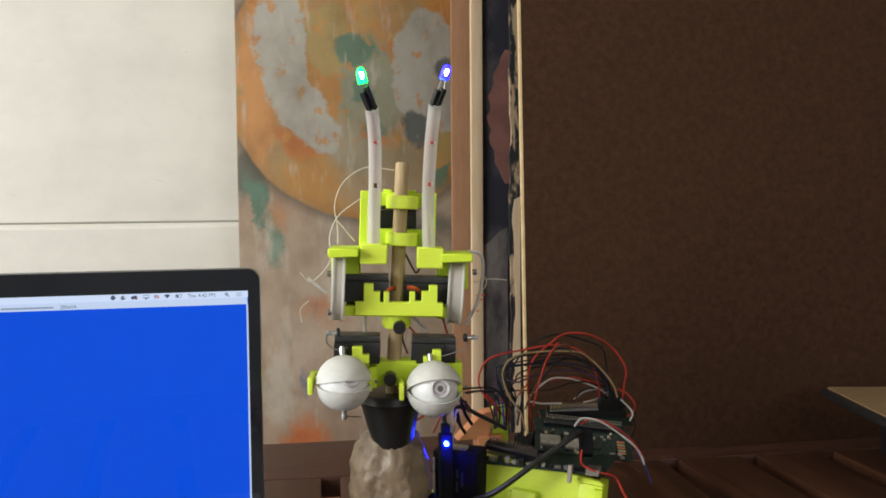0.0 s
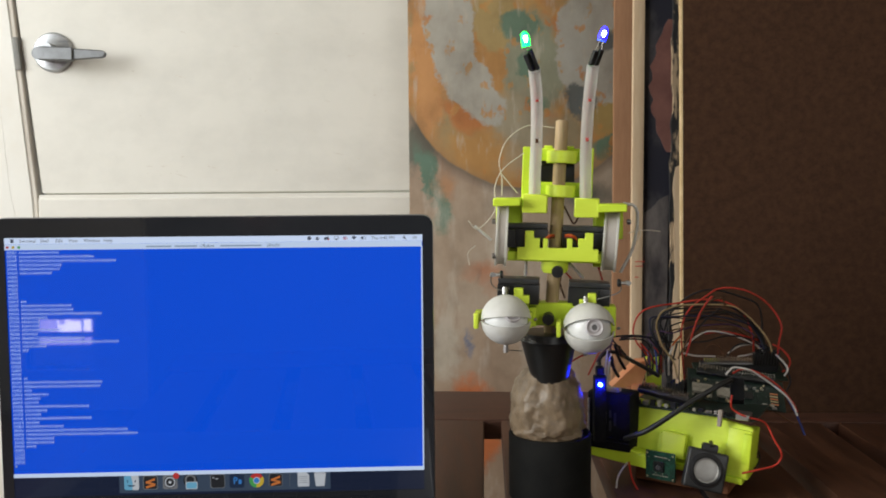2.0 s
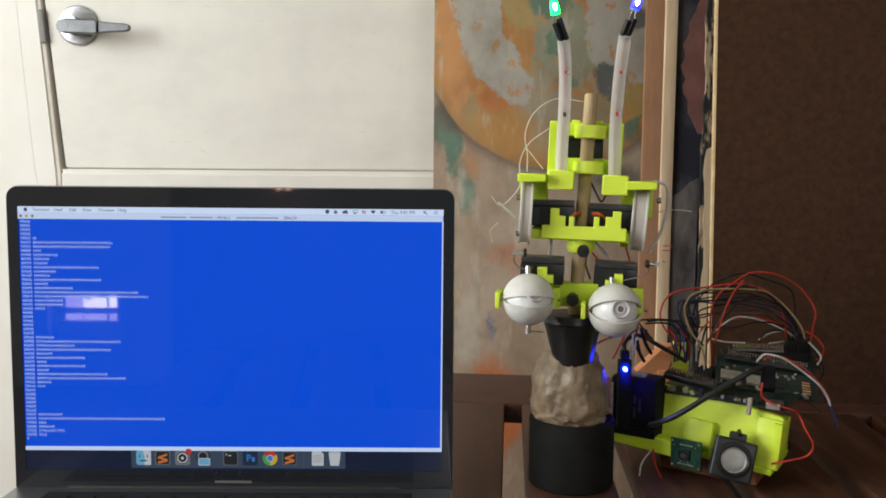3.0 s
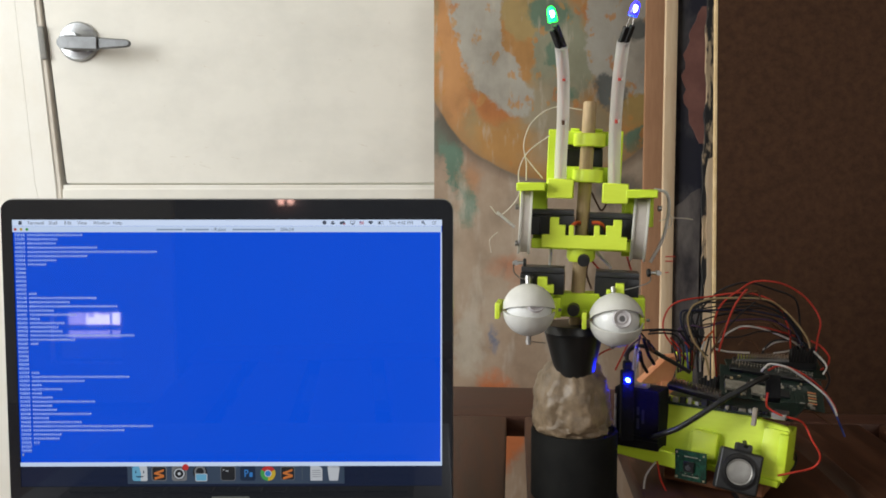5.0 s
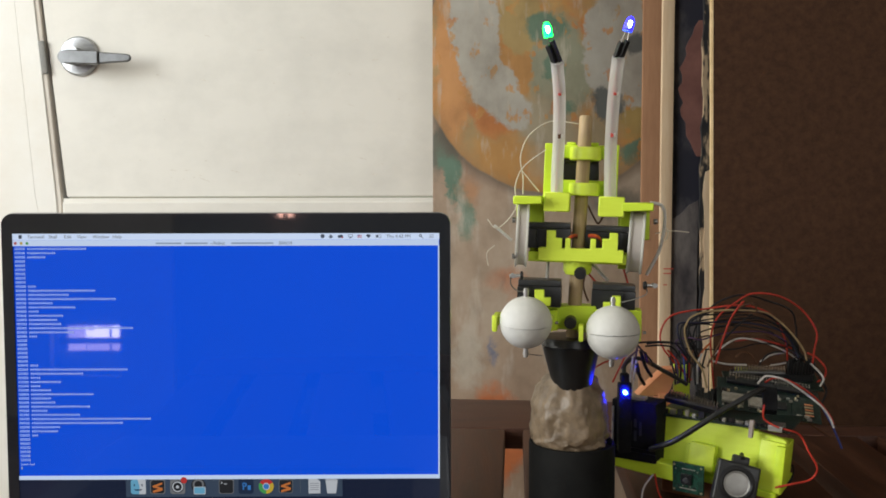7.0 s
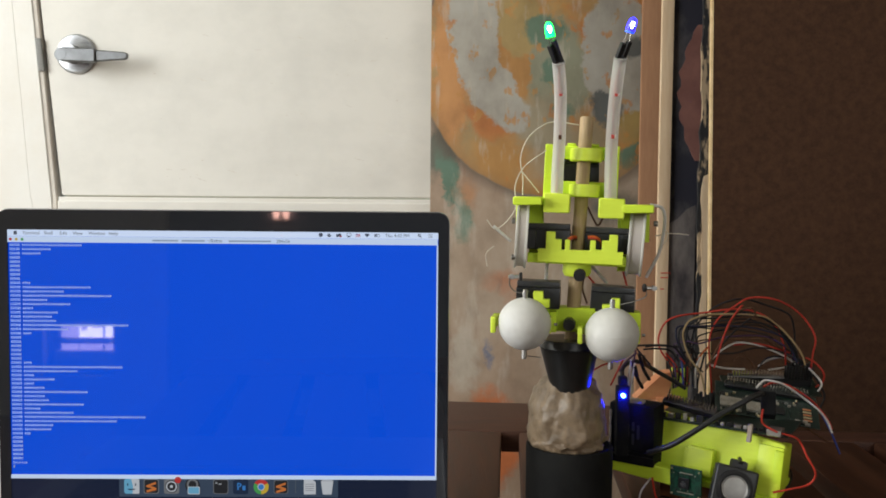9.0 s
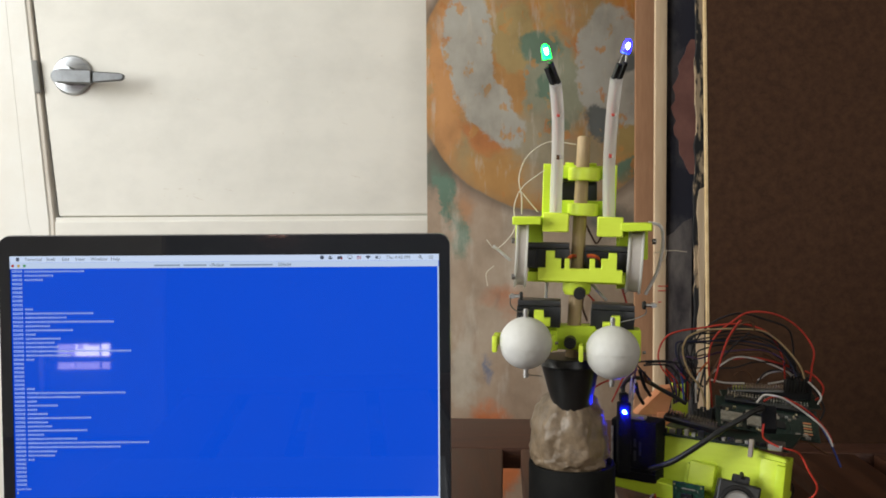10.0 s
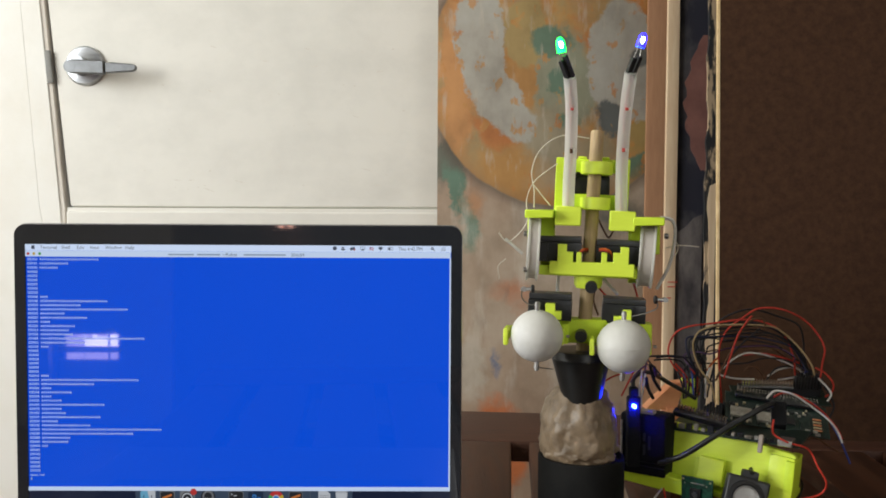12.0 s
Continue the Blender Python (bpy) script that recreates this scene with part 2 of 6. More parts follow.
def painting_material():
    """Abstract painting: a pale disc with an orange rim over pinkish beige, with teal streaks."""
    m = bpy.data.materials.new("abstract_painting")
    m.use_nodes = True
    n, l = m.node_tree.nodes, m.node_tree.links
    b = n["Principled BSDF"]
    b.inputs["Roughness"].default_value = 0.6
    co = n.new("ShaderNodeTexCoord").outputs["Object"]

    def noise_tex(scale, detail=5, offset=(0, 0, 0), stretch=(1, 1, 1)):
        mp = n.new("ShaderNodeMapping")
        mp.inputs["Location"].default_value, mp.inputs["Scale"].default_value = offset, stretch
        l.new(co, mp.inputs[0])
        t = n.new("ShaderNodeTexNoise")
        t.inputs["Scale"].default_value, t.inputs["Detail"].default_value, t.inputs["Roughness"].default_value = scale, detail, 0.6
        l.new(mp.outputs[0], t.inputs["Vector"])
        return t.outputs["Fac"]

    def math_node(op, a, c=0.0, d=0.0):
        t = n.new("ShaderNodeMath")
        t.operation = op
        for i, v in enumerate((a, c, d)):
            if isinstance(v, (int, float)):
                t.inputs[i].default_value = v
            else:
                l.new(v, t.inputs[i])
        return t.outputs[0]

    def ramp(v, *stops):
        t = n.new("ShaderNodeValToRGB")
        els = t.color_ramp.elements
        while len(els) < len(stops):
            els.new(0.5)
        for e, (p, c) in zip(els, stops):
            e.position, e.color = p, (*c, 1)
        l.new(v, t.inputs[0])
        return t.outputs[0]

    def mix(f, a, c):
        t = n.new("ShaderNodeMix")
        t.data_type = "RGBA"
        l.new(f, t.inputs[0])
        for i, v in ((6, a), (7, c)):
            if isinstance(v, tuple):
                t.inputs[i].default_value = (*v, 1)
            else:
                l.new(v, t.inputs[i])
        return t.outputs[2]

    def distance(x, z):
        t = n.new("ShaderNodeVectorMath")
        t.operation = "DISTANCE"
        flat = n.new("ShaderNodeVectorMath")
        flat.operation = "MULTIPLY"
        flat.inputs[1].default_value = (1, 0, 1)
        l.new(co, flat.inputs[0])
        l.new(flat.outputs[0], t.inputs[0])
        t.inputs[1].default_value = (x, 0, z)
        return t.outputs["Value"]

    def mask(v, lo, hi):
        t = n.new("ShaderNodeMapRange")
        t.inputs["From Min"].default_value, t.inputs["From Max"].default_value = lo, hi
        l.new(v, t.inputs["Value"])
        return t.outputs[0]

    wob = noise_tex(6, 6)
    fine = noise_tex(22, 8, (3, 1, 2))
    d = math_node("ADD", distance(0.206, 0.483), math_node("MULTIPLY_ADD", wob, 0.020, -0.010))
    ground = ramp(noise_tex(5, 7, (7, 2, 1), (1, 1, 0.6)), (0.30, (0.30, 0.20, 0.14)), (0.5, (0.40, 0.30, 0.22)), (0.7, (0.46, 0.38, 0.30)))
    ochre = ramp(fine, (0.30, (0.48, 0.15, 0.035)), (0.5, (0.50, 0.235, 0.06)), (0.7, (0.42, 0.29, 0.12)))
    disc = mix(mask(noise_tex(7, 6, (0.4, 9, 3)), 0.42, 0.62), ochre, (0.30, 0.25, 0.14))

    def bending(scale, reach):
        warp = n.new("ShaderNodeTexNoise")
        warp.inputs["Scale"].default_value, warp.inputs["Detail"].default_value, warp.inputs["Roughness"].default_value = scale, 10, 0.7
        l.new(co, warp.inputs["Vector"])
        t = n.new("ShaderNodeVectorMath")
        t.operation = "MULTIPLY_ADD"
        l.new(warp.outputs["Color"], t.inputs[0])
        t.inputs[1].default_value = (reach, 0, reach)
        l.new(co, t.inputs[2])
        return t.outputs[0], reach / 2

    brushed, knifed = bending(14, 0.10), bending(24, 0.055)

    def blob(under, x, z, r, color, sx=1.0, tilt=0.0, soft=0.03, how=brushed):
        """A patch of paint, sx times as wide as high, its top leaning to the right by tilt."""
        field, off = how
        mv = n.new("ShaderNodeVectorMath")
        mv.operation = "SUBTRACT"
        l.new(field, mv.inputs[0])
        mv.inputs[1].default_value = (x + off, 0, z + off)
        rot = n.new("ShaderNodeMapping")
        rot.inputs["Rotation"].default_value = (0, radians(-tilt), 0)
        l.new(mv.outputs[0], rot.inputs[0])
        sc = n.new("ShaderNodeVectorMath")
        sc.operation = "MULTIPLY"
        l.new(rot.outputs[0], sc.inputs[0])
        sc.inputs[1].default_value = (1 / sx, 0, 1)
        q = n.new("ShaderNodeVectorMath")
        q.operation = "LENGTH"
        l.new(sc.outputs[0], q.inputs[0])
        return mix(mask(q.outputs["Value"], r + soft / 2, r - soft / 2), under, color)

    grey, teal, slate = (0.40, 0.375, 0.33), (0.13, 0.20, 0.14), (0.12, 0.125, 0.12)
    # the grey-green middle patch is paint with some green antenna glow mixed in
    for spec in ((0.035, 0.50, 0.16, (0.52, 0.25, 0.09), 0.22), (0.215, 0.47, 0.075, (0.27, 0.27, 0.19), 0.75), (0.19, 0.37, 0.05, (0.33, 0.28, 0.19), 1.2), (0.10, 0.375, 0.045, (0.46, 0.17, 0.05), 0.45, -50),
                 (0.12, 0.315, 0.035, (0.44, 0.23, 0.07), 2.0, 20), (0.25, 0.305, 0.030, (0.36, 0.27, 0.17), 2.5), (0.345, 0.39, 0.045, (0.36, 0.25, 0.09), 0.6), (0.27, 0.35, 0.03, (0.32, 0.25, 0.15), 1.4)):
        disc = blob(disc, *spec)
    # the teal patches behind the green bulb also hold some of its glow
    for x, z, r, color, sx, tilt in ((0.135, 0.475, 0.055, (0.43, 0.22, 0.07), 0.55, -20), (0.15, 0.55, 0.06, (0.38, 0.27, 0.11), 0.6, 0), (0.312, 0.50, 0.105, grey, 0.55, 0), (0.325, 0.43, 0.035, grey, 1.0, 0),
                                     (0.068, 0.555, 0.075, grey, 0.58, 0), (0.078, 0.49, 0.062, grey, 0.62, -10), (0.105, 0.435, 0.055, grey, 0.68, -30), (0.138, 0.396, 0.030, grey, 1.1, 0),
                                     (0.19, 0.535, 0.022, teal, 1.6, 0), (0.205, 0.465, 0.022, teal, 0.9, 0), (0.297, 0.405, 0.030, slate, 0.9, -35), (0.346, 0.507, 0.016, slate, 1.3, 0), (0.222, 0.40, 0.012, teal, 1.5, 0),
                                     (0.346, 0.322, 0.022, teal, 1.3, 0)):
        disc = blob(disc, x, z, r, color, sx, tilt, 0.007, knifed)
    flecks = math_node("MULTIPLY", mask(noise_tex(34, 10, (1, 4, 6), (1.2, 1, 0.8)), 0.585, 0.625), 0.75)
    disc = mix(flecks, disc, ochre)
    drags = math_node("MULTIPLY", mask(noise_tex(26, 9, (6, 1, 2), (2.2, 1, 0.5)), 0.56, 0.66), 0.55)
    disc = mix(drags, disc, (0.50, 0.44, 0.36))
    rim = math_node("MULTIPLY", mask(d, 0.203, 0.222), 0.5)
    disc = mix(rim, disc, (0.34, 0.17, 0.06))
    for spec in ((0.020, 0.335, 0.050, (0.13, 0.13, 0.10), 0.5, 25), (0.040, 0.268, 0.062, (0.12, 0.20, 0.145), 0.22, -22), (0.062, 0.262, 0.028, (0.44, 0.24, 0.13), 0.6, -20), (0.062, 0.205, 0.024, (0.16, 0.24, 0.18), 0.45, -10),
                 (0.120, 0.109, 0.014, (0.50, 0.20, 0.10), 1.5), (0.107, -0.010, 0.014, (0.14, 0.17, 0.26), 0.4), (0.06, -0.02, 0.05, (0.46, 0.40, 0.33), 0.5), (0.31, 0.235, 0.022, (0.13, 0.13, 0.11), 2.0),
                 (0.10, -0.17, 0.09, (0.55, 0.17, 0.06), 0.6), (0.145, 0.09, 0.010, (0.46, 0.24, 0.15), 1.4)):
        ground = blob(ground, *spec)
    ground = mix(math_node("MULTIPLY", mask(noise_tex(9, 9, (2, 7, 4), (2.6, 1, 0.7)), 0.54, 0.64), 0.5), ground, (0.55, 0.49, 0.42))
    ground = mix(math_node("MULTIPLY", mask(noise_tex(13, 10, (9, 3, 1), (3.0, 1, 0.8)), 0.60, 0.66), 0.45), ground, (0.30, 0.20, 0.15))
    out = mix(mask(d, 0.2235, 0.2265), disc, ground)
    dark = math_node("MULTIPLY", mask(d, 0.2225, 0.2265), mask(d, 0.243, 0.227))
    out = mix(math_node("MULTIPLY", dark, 0.65), out, (0.09, 0.065, 0.045))
    worn = n.new("ShaderNodeMix")
    worn.data_type, worn.blend_type = "RGBA", "MULTIPLY"
    worn.inputs[0].default_value = 1.0
    l.new(out, worn.inputs[6])
    l.new(ramp(noise_tex(16, 10, (2, 5, 1), (1.0, 1, 0.7)), (0.25, (0.62, 0.60, 0.56)), (0.5, (0.95, 0.93, 0.90)), (0.75, (1.12, 1.14, 1.15))), worn.inputs[7])
    l.new(worn.outputs[2], b.inputs["Base Color"])
    bp = n.new("ShaderNodeBump")
    bp.inputs["Strength"].default_value, bp.inputs["Distance"].default_value = 0.3, 0.002
    l.new(noise_tex(60, 6), bp.inputs["Height"])
    l.new(bp.outputs[0], b.inputs["Normal"])
    return m


M["painting"] = painting_material()
M["night"] = mat("dark_blue_painting", (0.016, 0.016, 0.026), 0.5, second=(0.16, 0.145, 0.14), scale=10, detail=10, stretch=(1, 1, 0.6), spread=(0.48, 0.78), bump=0.2)
M["wash"] = mat("grey_mauve_wash", (0.045, 0.038, 0.042), 0.6, second=(0.27, 0.235, 0.215), scale=11, detail=12, stretch=(1.3, 1, 0.55), spread=(0.42, 0.72), bump=0.3)
M["mauve"] = mat("mauve_paint", (0.16, 0.07, 0.06), 0.5, second=(0.24, 0.11, 0.09), scale=25, bump=0.3)
M["flaked"] = mat("flaked_edge", (0.02, 0.02, 0.022), 0.6, second=(0.42, 0.31, 0.20), scale=30, detail=9, stretch=(1.6, 1, 0.45), spread=(0.53, 0.58), bump=0.6)

# ---- building helpers ----
ORIGIN = {}


def thing(name, at, label, category, group="", kind=""):
    ob = new(name)
    ob.empty_display_size = 0.02
    ob.location = at
    ORIGIN[ob] = Vector(at)
    return tagged(ob, label, category, group, kind)


def finish(bm, name, material, smooth=None):
    bm.normal_update()
    me = bpy.data.meshes.new(name)
    bm.to_mesh(me)
    bm.free()
    me.materials.append(M[material] if isinstance(material, str) else material)
    if smooth is not None:
        for p in me.polygons:
            p.use_smooth = True
        me.set_sharp_from_angle(angle=radians(smooth))
    return me


FACING = {"bracket", "socket", "servo", "servo_lid", "flange", "label", "seal", "comb", "shelf", "cheek", "eye_bracket", "upright", "ear", "yoke", "set_screw", "socket_hole"}


def part(name, bm, material, parent=None, label="", at=None, smooth=40):
    """Links a bmesh in world places as one mesh object, under a thing or a part, with its origin at at."""
    at = Vector(at) if at is not None else (ORIGIN[parent].copy() if parent else Vector((0, 0, 0)))
    if name in FACING:  # the head is turned a little to its right
        lo = Vector([min(v.co[k] for v in bm.verts) for k in range(3)])
        hi = Vector([max(v.co[k] for v in bm.verts) for k in range(3)])
        mid = (lo + hi) / 2
        bm.transform(Matrix.Translation(mid) @ Matrix.Rotation(radians(-10.5), 4, "Z") @ Matrix.Translation(-mid))
    bmesh.ops.translate(bm, verts=bm.verts, vec=-at)
    ob = new(name, finish(bm, name, material, smooth))
    ORIGIN[ob] = at
    if parent:
        ob.parent = parent
        ob.location = at - ORIGIN[parent]
    else:
        ob.location = at
    return tagged(ob, label)


def structure(name, bm, material, label, category, at=(0, 0, 0), smooth=None):
    ob = part(name, bm, material, None, "", at, smooth)
    return tagged(ob, label, category, kind="structure")


def box(lo, hi, bevel=0.0, seg=2, m=None):
    bm = bmesh.new()
    bmesh.ops.create_cube(bm, size=1)
    lo, hi = Vector(lo), Vector(hi)
    bmesh.ops.scale(bm, vec=hi - lo, verts=bm.verts)
    bmesh.ops.translate(bm, vec=(lo + hi) / 2, verts=bm.verts)
    if bevel:
        bmesh.ops.bevel(bm, geom=bm.edges[:], offset=bevel, segments=seg, affect="EDGES", profile=0.6)
    if m is not None:
        bm.transform(m)
    return bm


def join(*bms):
    out = bms[0]
    for b in bms[1:]:
        me = bpy.data.meshes.new("tmp")
        b.to_mesh(me)
        b.free()
        out.from_mesh(me)
        bpy.data.meshes.remove(me)
    return out


def rod(a, b, r, r2=None, n=20, bevel=0.0):
    a, b = Vector(a), Vector(b)
    bm = bmesh.new()
    bmesh.ops.create_cone(bm, cap_ends=True, segments=n, radius1=r, radius2=r if r2 is None else r2, depth=(b - a).length)
    if bevel:
        bmesh.ops.bevel(bm, geom=[e for e in bm.edges if abs(e.verts[0].co.z - e.verts[1].co.z) < 1e-7], offset=bevel, segments=2, affect="EDGES")
    bm.transform(Matrix.Translation((a + b) / 2) @ (b - a).to_track_quat("Z", "Y").to_matrix().to_4x4())
    return bm


def lathe(profile, n=32, m=None):
    """Turns (radius, height) pairs round z."""
    bm = bmesh.new()
    rings = []
    for r, z in profile:
        if r < 1e-6:
            rings.append([bm.verts.new((0, 0, z))])
        else:
            rings.append([bm.verts.new((r * math.cos(2 * math.pi * i / n), r * math.sin(2 * math.pi * i / n), z)) for i in range(n)])
    for p, q in zip(rings, rings[1:]):
        for i in range(n):
            j = (i + 1) % n
            if len(p) == 1 and len(q) > 1:
                bm.faces.new((p[0], q[j], q[i]))
            elif len(q) == 1 and len(p) > 1:
                bm.faces.new((p[i], p[j], q[0]))
            elif len(p) > 1:
                bm.faces.new((p[i], p[j], q[j], q[i]))
    bmesh.ops.recalc_face_normals(bm, faces=bm.faces[:])
    if m is not None:
        bm.transform(m)
    return bm


def smooth_path(points, steps=7):
    pts = [Vector(p) for p in points]
    ext = [2 * pts[0] - pts[1]] + pts + [2 * pts[-1] - pts[-2]]
    out = []
    for i in range(1, len(ext) - 2):
        p0, p1, p2, p3 = ext[i - 1:i + 3]
        for k in range(steps):
            t = k / steps
            out.append(0.5 * (2 * p1 + (p2 - p0) * t + (2 * p0 - 5 * p1 + 4 * p2 - p3) * t * t + (3 * p1 - p0 - 3 * p2 + p3) * t ** 3))
    out.append(pts[-1])
    return out


def tube(points, r, n=8, steps=7, inner=0.0, ends=None):
    """A round cord along smoothed points; ends: radius at the far end."""
    path = smooth_path(points, steps)
    bm = bmesh.new()
    rings, side = [], None
    for i, p in enumerate(path):
        d = (path[min(i + 1, len(path) - 1)] - path[max(i - 1, 0)]).normalized()
        if side is None:
            side = d.orthogonal().normalized()
        side = (side - d * side.dot(d)).normalized()
        up = d.cross(side)
        rad = r if ends is None else r + (ends - r) * i / (len(path) - 1)
        rings.append([bm.verts.new(p + rad * (math.cos(2 * math.pi * k / n) * side + math.sin(2 * math.pi * k / n) * up)) for k in range(n)])
    for p, q in zip(rings, rings[1:]):
        for i in range(n):
            bm.faces.new((p[i], p[(i + 1) % n], q[(i + 1) % n], q[i]))
    bm.faces.new(rings[0][::-1])
    bm.faces.new(rings[-1])
    bmesh.ops.recalc_face_normals(bm, faces=bm.faces[:])
    return bm


def prism(outline, y0, y1, m=None, bevel=0.0):
    """An outline in (x, z) made solid from y0 to y1."""
    bm = bmesh.new()
    f = bm.faces.new([bm.verts.new((x, y0, z)) for x, z in outline])
    r = bmesh.ops.extrude_face_region(bm, geom=[f])
    bmesh.ops.translate(bm, verts=[g for g in r["geom"] if isinstance(g, bmesh.types.BMVert)], vec=(0, y1 - y0, 0))
    bmesh.ops.recalc_face_normals(bm, faces=bm.faces[:])
    if bevel:
        bmesh.ops.bevel(bm, geom=bm.edges[:], offset=bevel, segments=1, affect="EDGES")
    if m is not None:
        bm.transform(m)
    return bm


def words(body, size):
    """Flat lettering in the built-in font, as a bmesh in the x-z plane, facing -y, with its start at the origin."""
    cu = bpy.data.curves.new("letters", "FONT")
    cu.body, cu.size = body, size
    ob = bpy.data.objects.new("letters", cu)
    scene.collection.objects.link(ob)
    me = bpy.data.meshes.new_from_object(ob.evaluated_get(bpy.context.evaluated_depsgraph_get()))
    bm = bmesh.new()
    bm.from_mesh(me)
    bm.transform(Matrix.Rotation(radians(90), 4, "X"))
    bpy.data.objects.remove(ob)
    bpy.data.meshes.remove(me)
    bpy.data.curves.remove(cu)
    return bm


def moved(bm, m):
    bm.transform(m)
    return bm


# ---- the room ----
FLOOR = -0.73
BACK, FRONT, LEFT, RIGHT, TOP = 1.58, -2.7, -2.1, 2.3, 1.75
structure("floor", box((LEFT - 0.1, FRONT - 0.1, FLOOR - 0.08), (RIGHT + 0.1, BACK + 0.2, FLOOR)), "floor", "dark brown wooden floor under the table", "floor")
structure("ceiling", box((LEFT - 0.1, FRONT - 0.1, TOP), (RIGHT + 0.1, BACK + 0.2, TOP + 0.08)), "ceiling", "plain off-white painted ceiling", "ceiling")
structure("wall_right", box((RIGHT, FRONT - 0.1, FLOOR), (RIGHT + 0.1, BACK + 0.2, TOP)), "wall", "plain cream painted wall", "wall")
# left wall with the large window's opening
lw = join(box((LEFT - 0.1, FRONT - 0.1, FLOOR), (LEFT, -0.85, TOP)), box((LEFT - 0.1, 0.75, FLOOR), (LEFT, BACK + 0.2, TOP)),
          box((LEFT - 0.1, -0.85, FLOOR), (LEFT, 0.75, 0.15)), box((LEFT - 0.1, -0.85, 1.55), (LEFT, 0.75, TOP)))
structure("wall_left", lw, "wall", "cream painted wall with a large window opening", "wall")
# front wall, behind the camera, with two openings, one only for the fill light
WX, WZ = -1.628, -0.415
fw = join(box((LEFT - 0.1, FRONT - 0.1, FLOOR), (WX - 0.16, FRONT, TOP)), box((WX + 0.16, FRONT - 0.1, FLOOR), (0.35, FRONT, TOP)), box((1.45, FRONT - 0.1, FLOOR), (RIGHT + 0.1, FRONT, TOP)),
          box((WX - 0.16, FRONT - 0.1, FLOOR), (WX + 0.16, FRONT, WZ - 0.12)), box((WX - 0.16, FRONT - 0.1, WZ + 0.12), (WX + 0.16, FRONT, TOP)),
          box((0.35, FRONT - 0.1, FLOOR), (1.45, FRONT, 0.45)), box((0.35, FRONT - 0.1, 1.45), (1.45, FRONT, TOP)))
# unseen pale facing round the small window, added to brighten the lid's reflection
structure("wall_pier", join(box((LEFT + 0.002, FRONT + 0.002, FLOOR + 0.002), (WX - 0.165, FRONT + 0.05, TOP - 0.002)), box((WX + 0.165, FRONT + 0.002, FLOOR + 0.002), (-1.22, FRONT + 0.05, TOP - 0.002)),
                            box((WX - 0.165, FRONT + 0.002, WZ + 0.125), (WX + 0.165, FRONT + 0.05, TOP - 0.002)), box((WX - 0.165, FRONT + 0.002, FLOOR + 0.002), (WX + 0.165, FRONT + 0.05, WZ - 0.125))), "wall", "pale unseen wall added to brighten the laptop's reflection", "wall")
structure("wall_front", fw, "back_room", "plain dim grey wall with a window opening and a fill-light opening", "wall")
# back wall to the sides of and over the door
bw = join(box((LEFT - 0.1, BACK, FLOOR), (-0.86, BACK + 0.1, TOP)), box((0.6, BACK, FLOOR), (RIGHT + 0.1, BACK + 0.1, TOP)), box((-0.86, BACK, 1.5), (0.6, BACK + 0.1, TOP)),
          box((-0.86, BACK + 0.004, FLOOR), (0.6, BACK + 0.1, 0.232)))
structure("wall_back", bw, "wall", "cream painted wall round the door", "wall")

win = thing("window_1", (WX, FRONT - 0.05, WZ), "small bright window with thin dark bars", "window", kind="structure")
for lo, hi in ((-0.125, -0.045), (-0.040, 0.070), (0.082, 0.118)):
    for z0, z1 in ((-0.020, 0.014), (0.042, 0.102)):
        part("pane", box((WX + lo, FRONT - 0.06, WZ + z0), (WX + hi, FRONT - 0.055, WZ + z1)), "pane" if z0 > 0 and lo > -0.1 else "pane_dull", win)
# dimmer glowing patches that vary the brightness of the panes
part("bush", join(*[box((WX + x, FRONT - 0.054, WZ + z), (WX + x + w, FRONT - 0.052, WZ + z + h)) for x, z, w, h in ((-0.125, 0.082, 0.05, 0.02), (-0.03, 0.075, 0.03, 0.027), (0.02, 0.088, 0.05, 0.014), (-0.09, 0.042, 0.02, 0.02))]), "pane_dull", win)
part("window_frame", join(box((WX - 0.16, FRONT - 0.07, WZ - 0.12), (WX + 0.16, FRONT - 0.04, WZ - 0.020)), box((WX - 0.16, FRONT - 0.07, WZ + 0.014), (WX + 0.16, FRONT - 0.04, WZ + 0.042)),
                          box((WX - 0.16, FRONT - 0.07, WZ + 0.10), (WX + 0.16, FRONT - 0.04, WZ + 0.12))), "jamb", win)

lamp = thing("wall_lamp", (-0.695, FRONT, 0.21), "small warm glowing lamp on the wall", "lamp")
part("plate", box((-0.735, FRONT, 0.18), (-0.655, FRONT + 0.012, 0.20), 0.002), "dark_steel", lamp)
for x in (-0.725, -0.680):
    part("shade", lathe([(0.010, 0), (0.016, 0.03), (0.012, 0.045), (0, 0.046)], 16, Matrix.Translation((x + 0.006, FRONT + 0.025, 0.20))), "warm_shade", lamp)

# ---- door with jamb and ledge ----
DY = 1.545
door = thing("door_1", (-0.34, DY, 0.25), "cream painted closed door with faint scuffs", "door", kind="structure")
slant = [(-0.6845, 0.2525), (0.42, 0.2525), (0.42, 1.48), (-0.8025, 1.48)]
part("door_leaf", prism(slant, DY, DY + 0.035, bevel=0.002), "door", door)
structure("door_jamb", prism([(-1.2, -0.7), (-0.705, -0.7), (-0.733, 0.215), (-0.7395, 0.254), (-0.835, 1.5), (-1.2, 1.5)], DY - 0.0069, DY + 0.03, bevel=0.0003), "jamb", "worn cream painted door jamb", "door frame")
structure("door_lining", prism([(-0.90, -0.7), (-0.665, -0.7), (-0.6985, 0.2440), (-0.8040, 1.5), (-0.90, 1.5)], DY - 0.0065, DY + 0.031, bevel=0.003), "jamb", "cream painted door lining", "door frame")
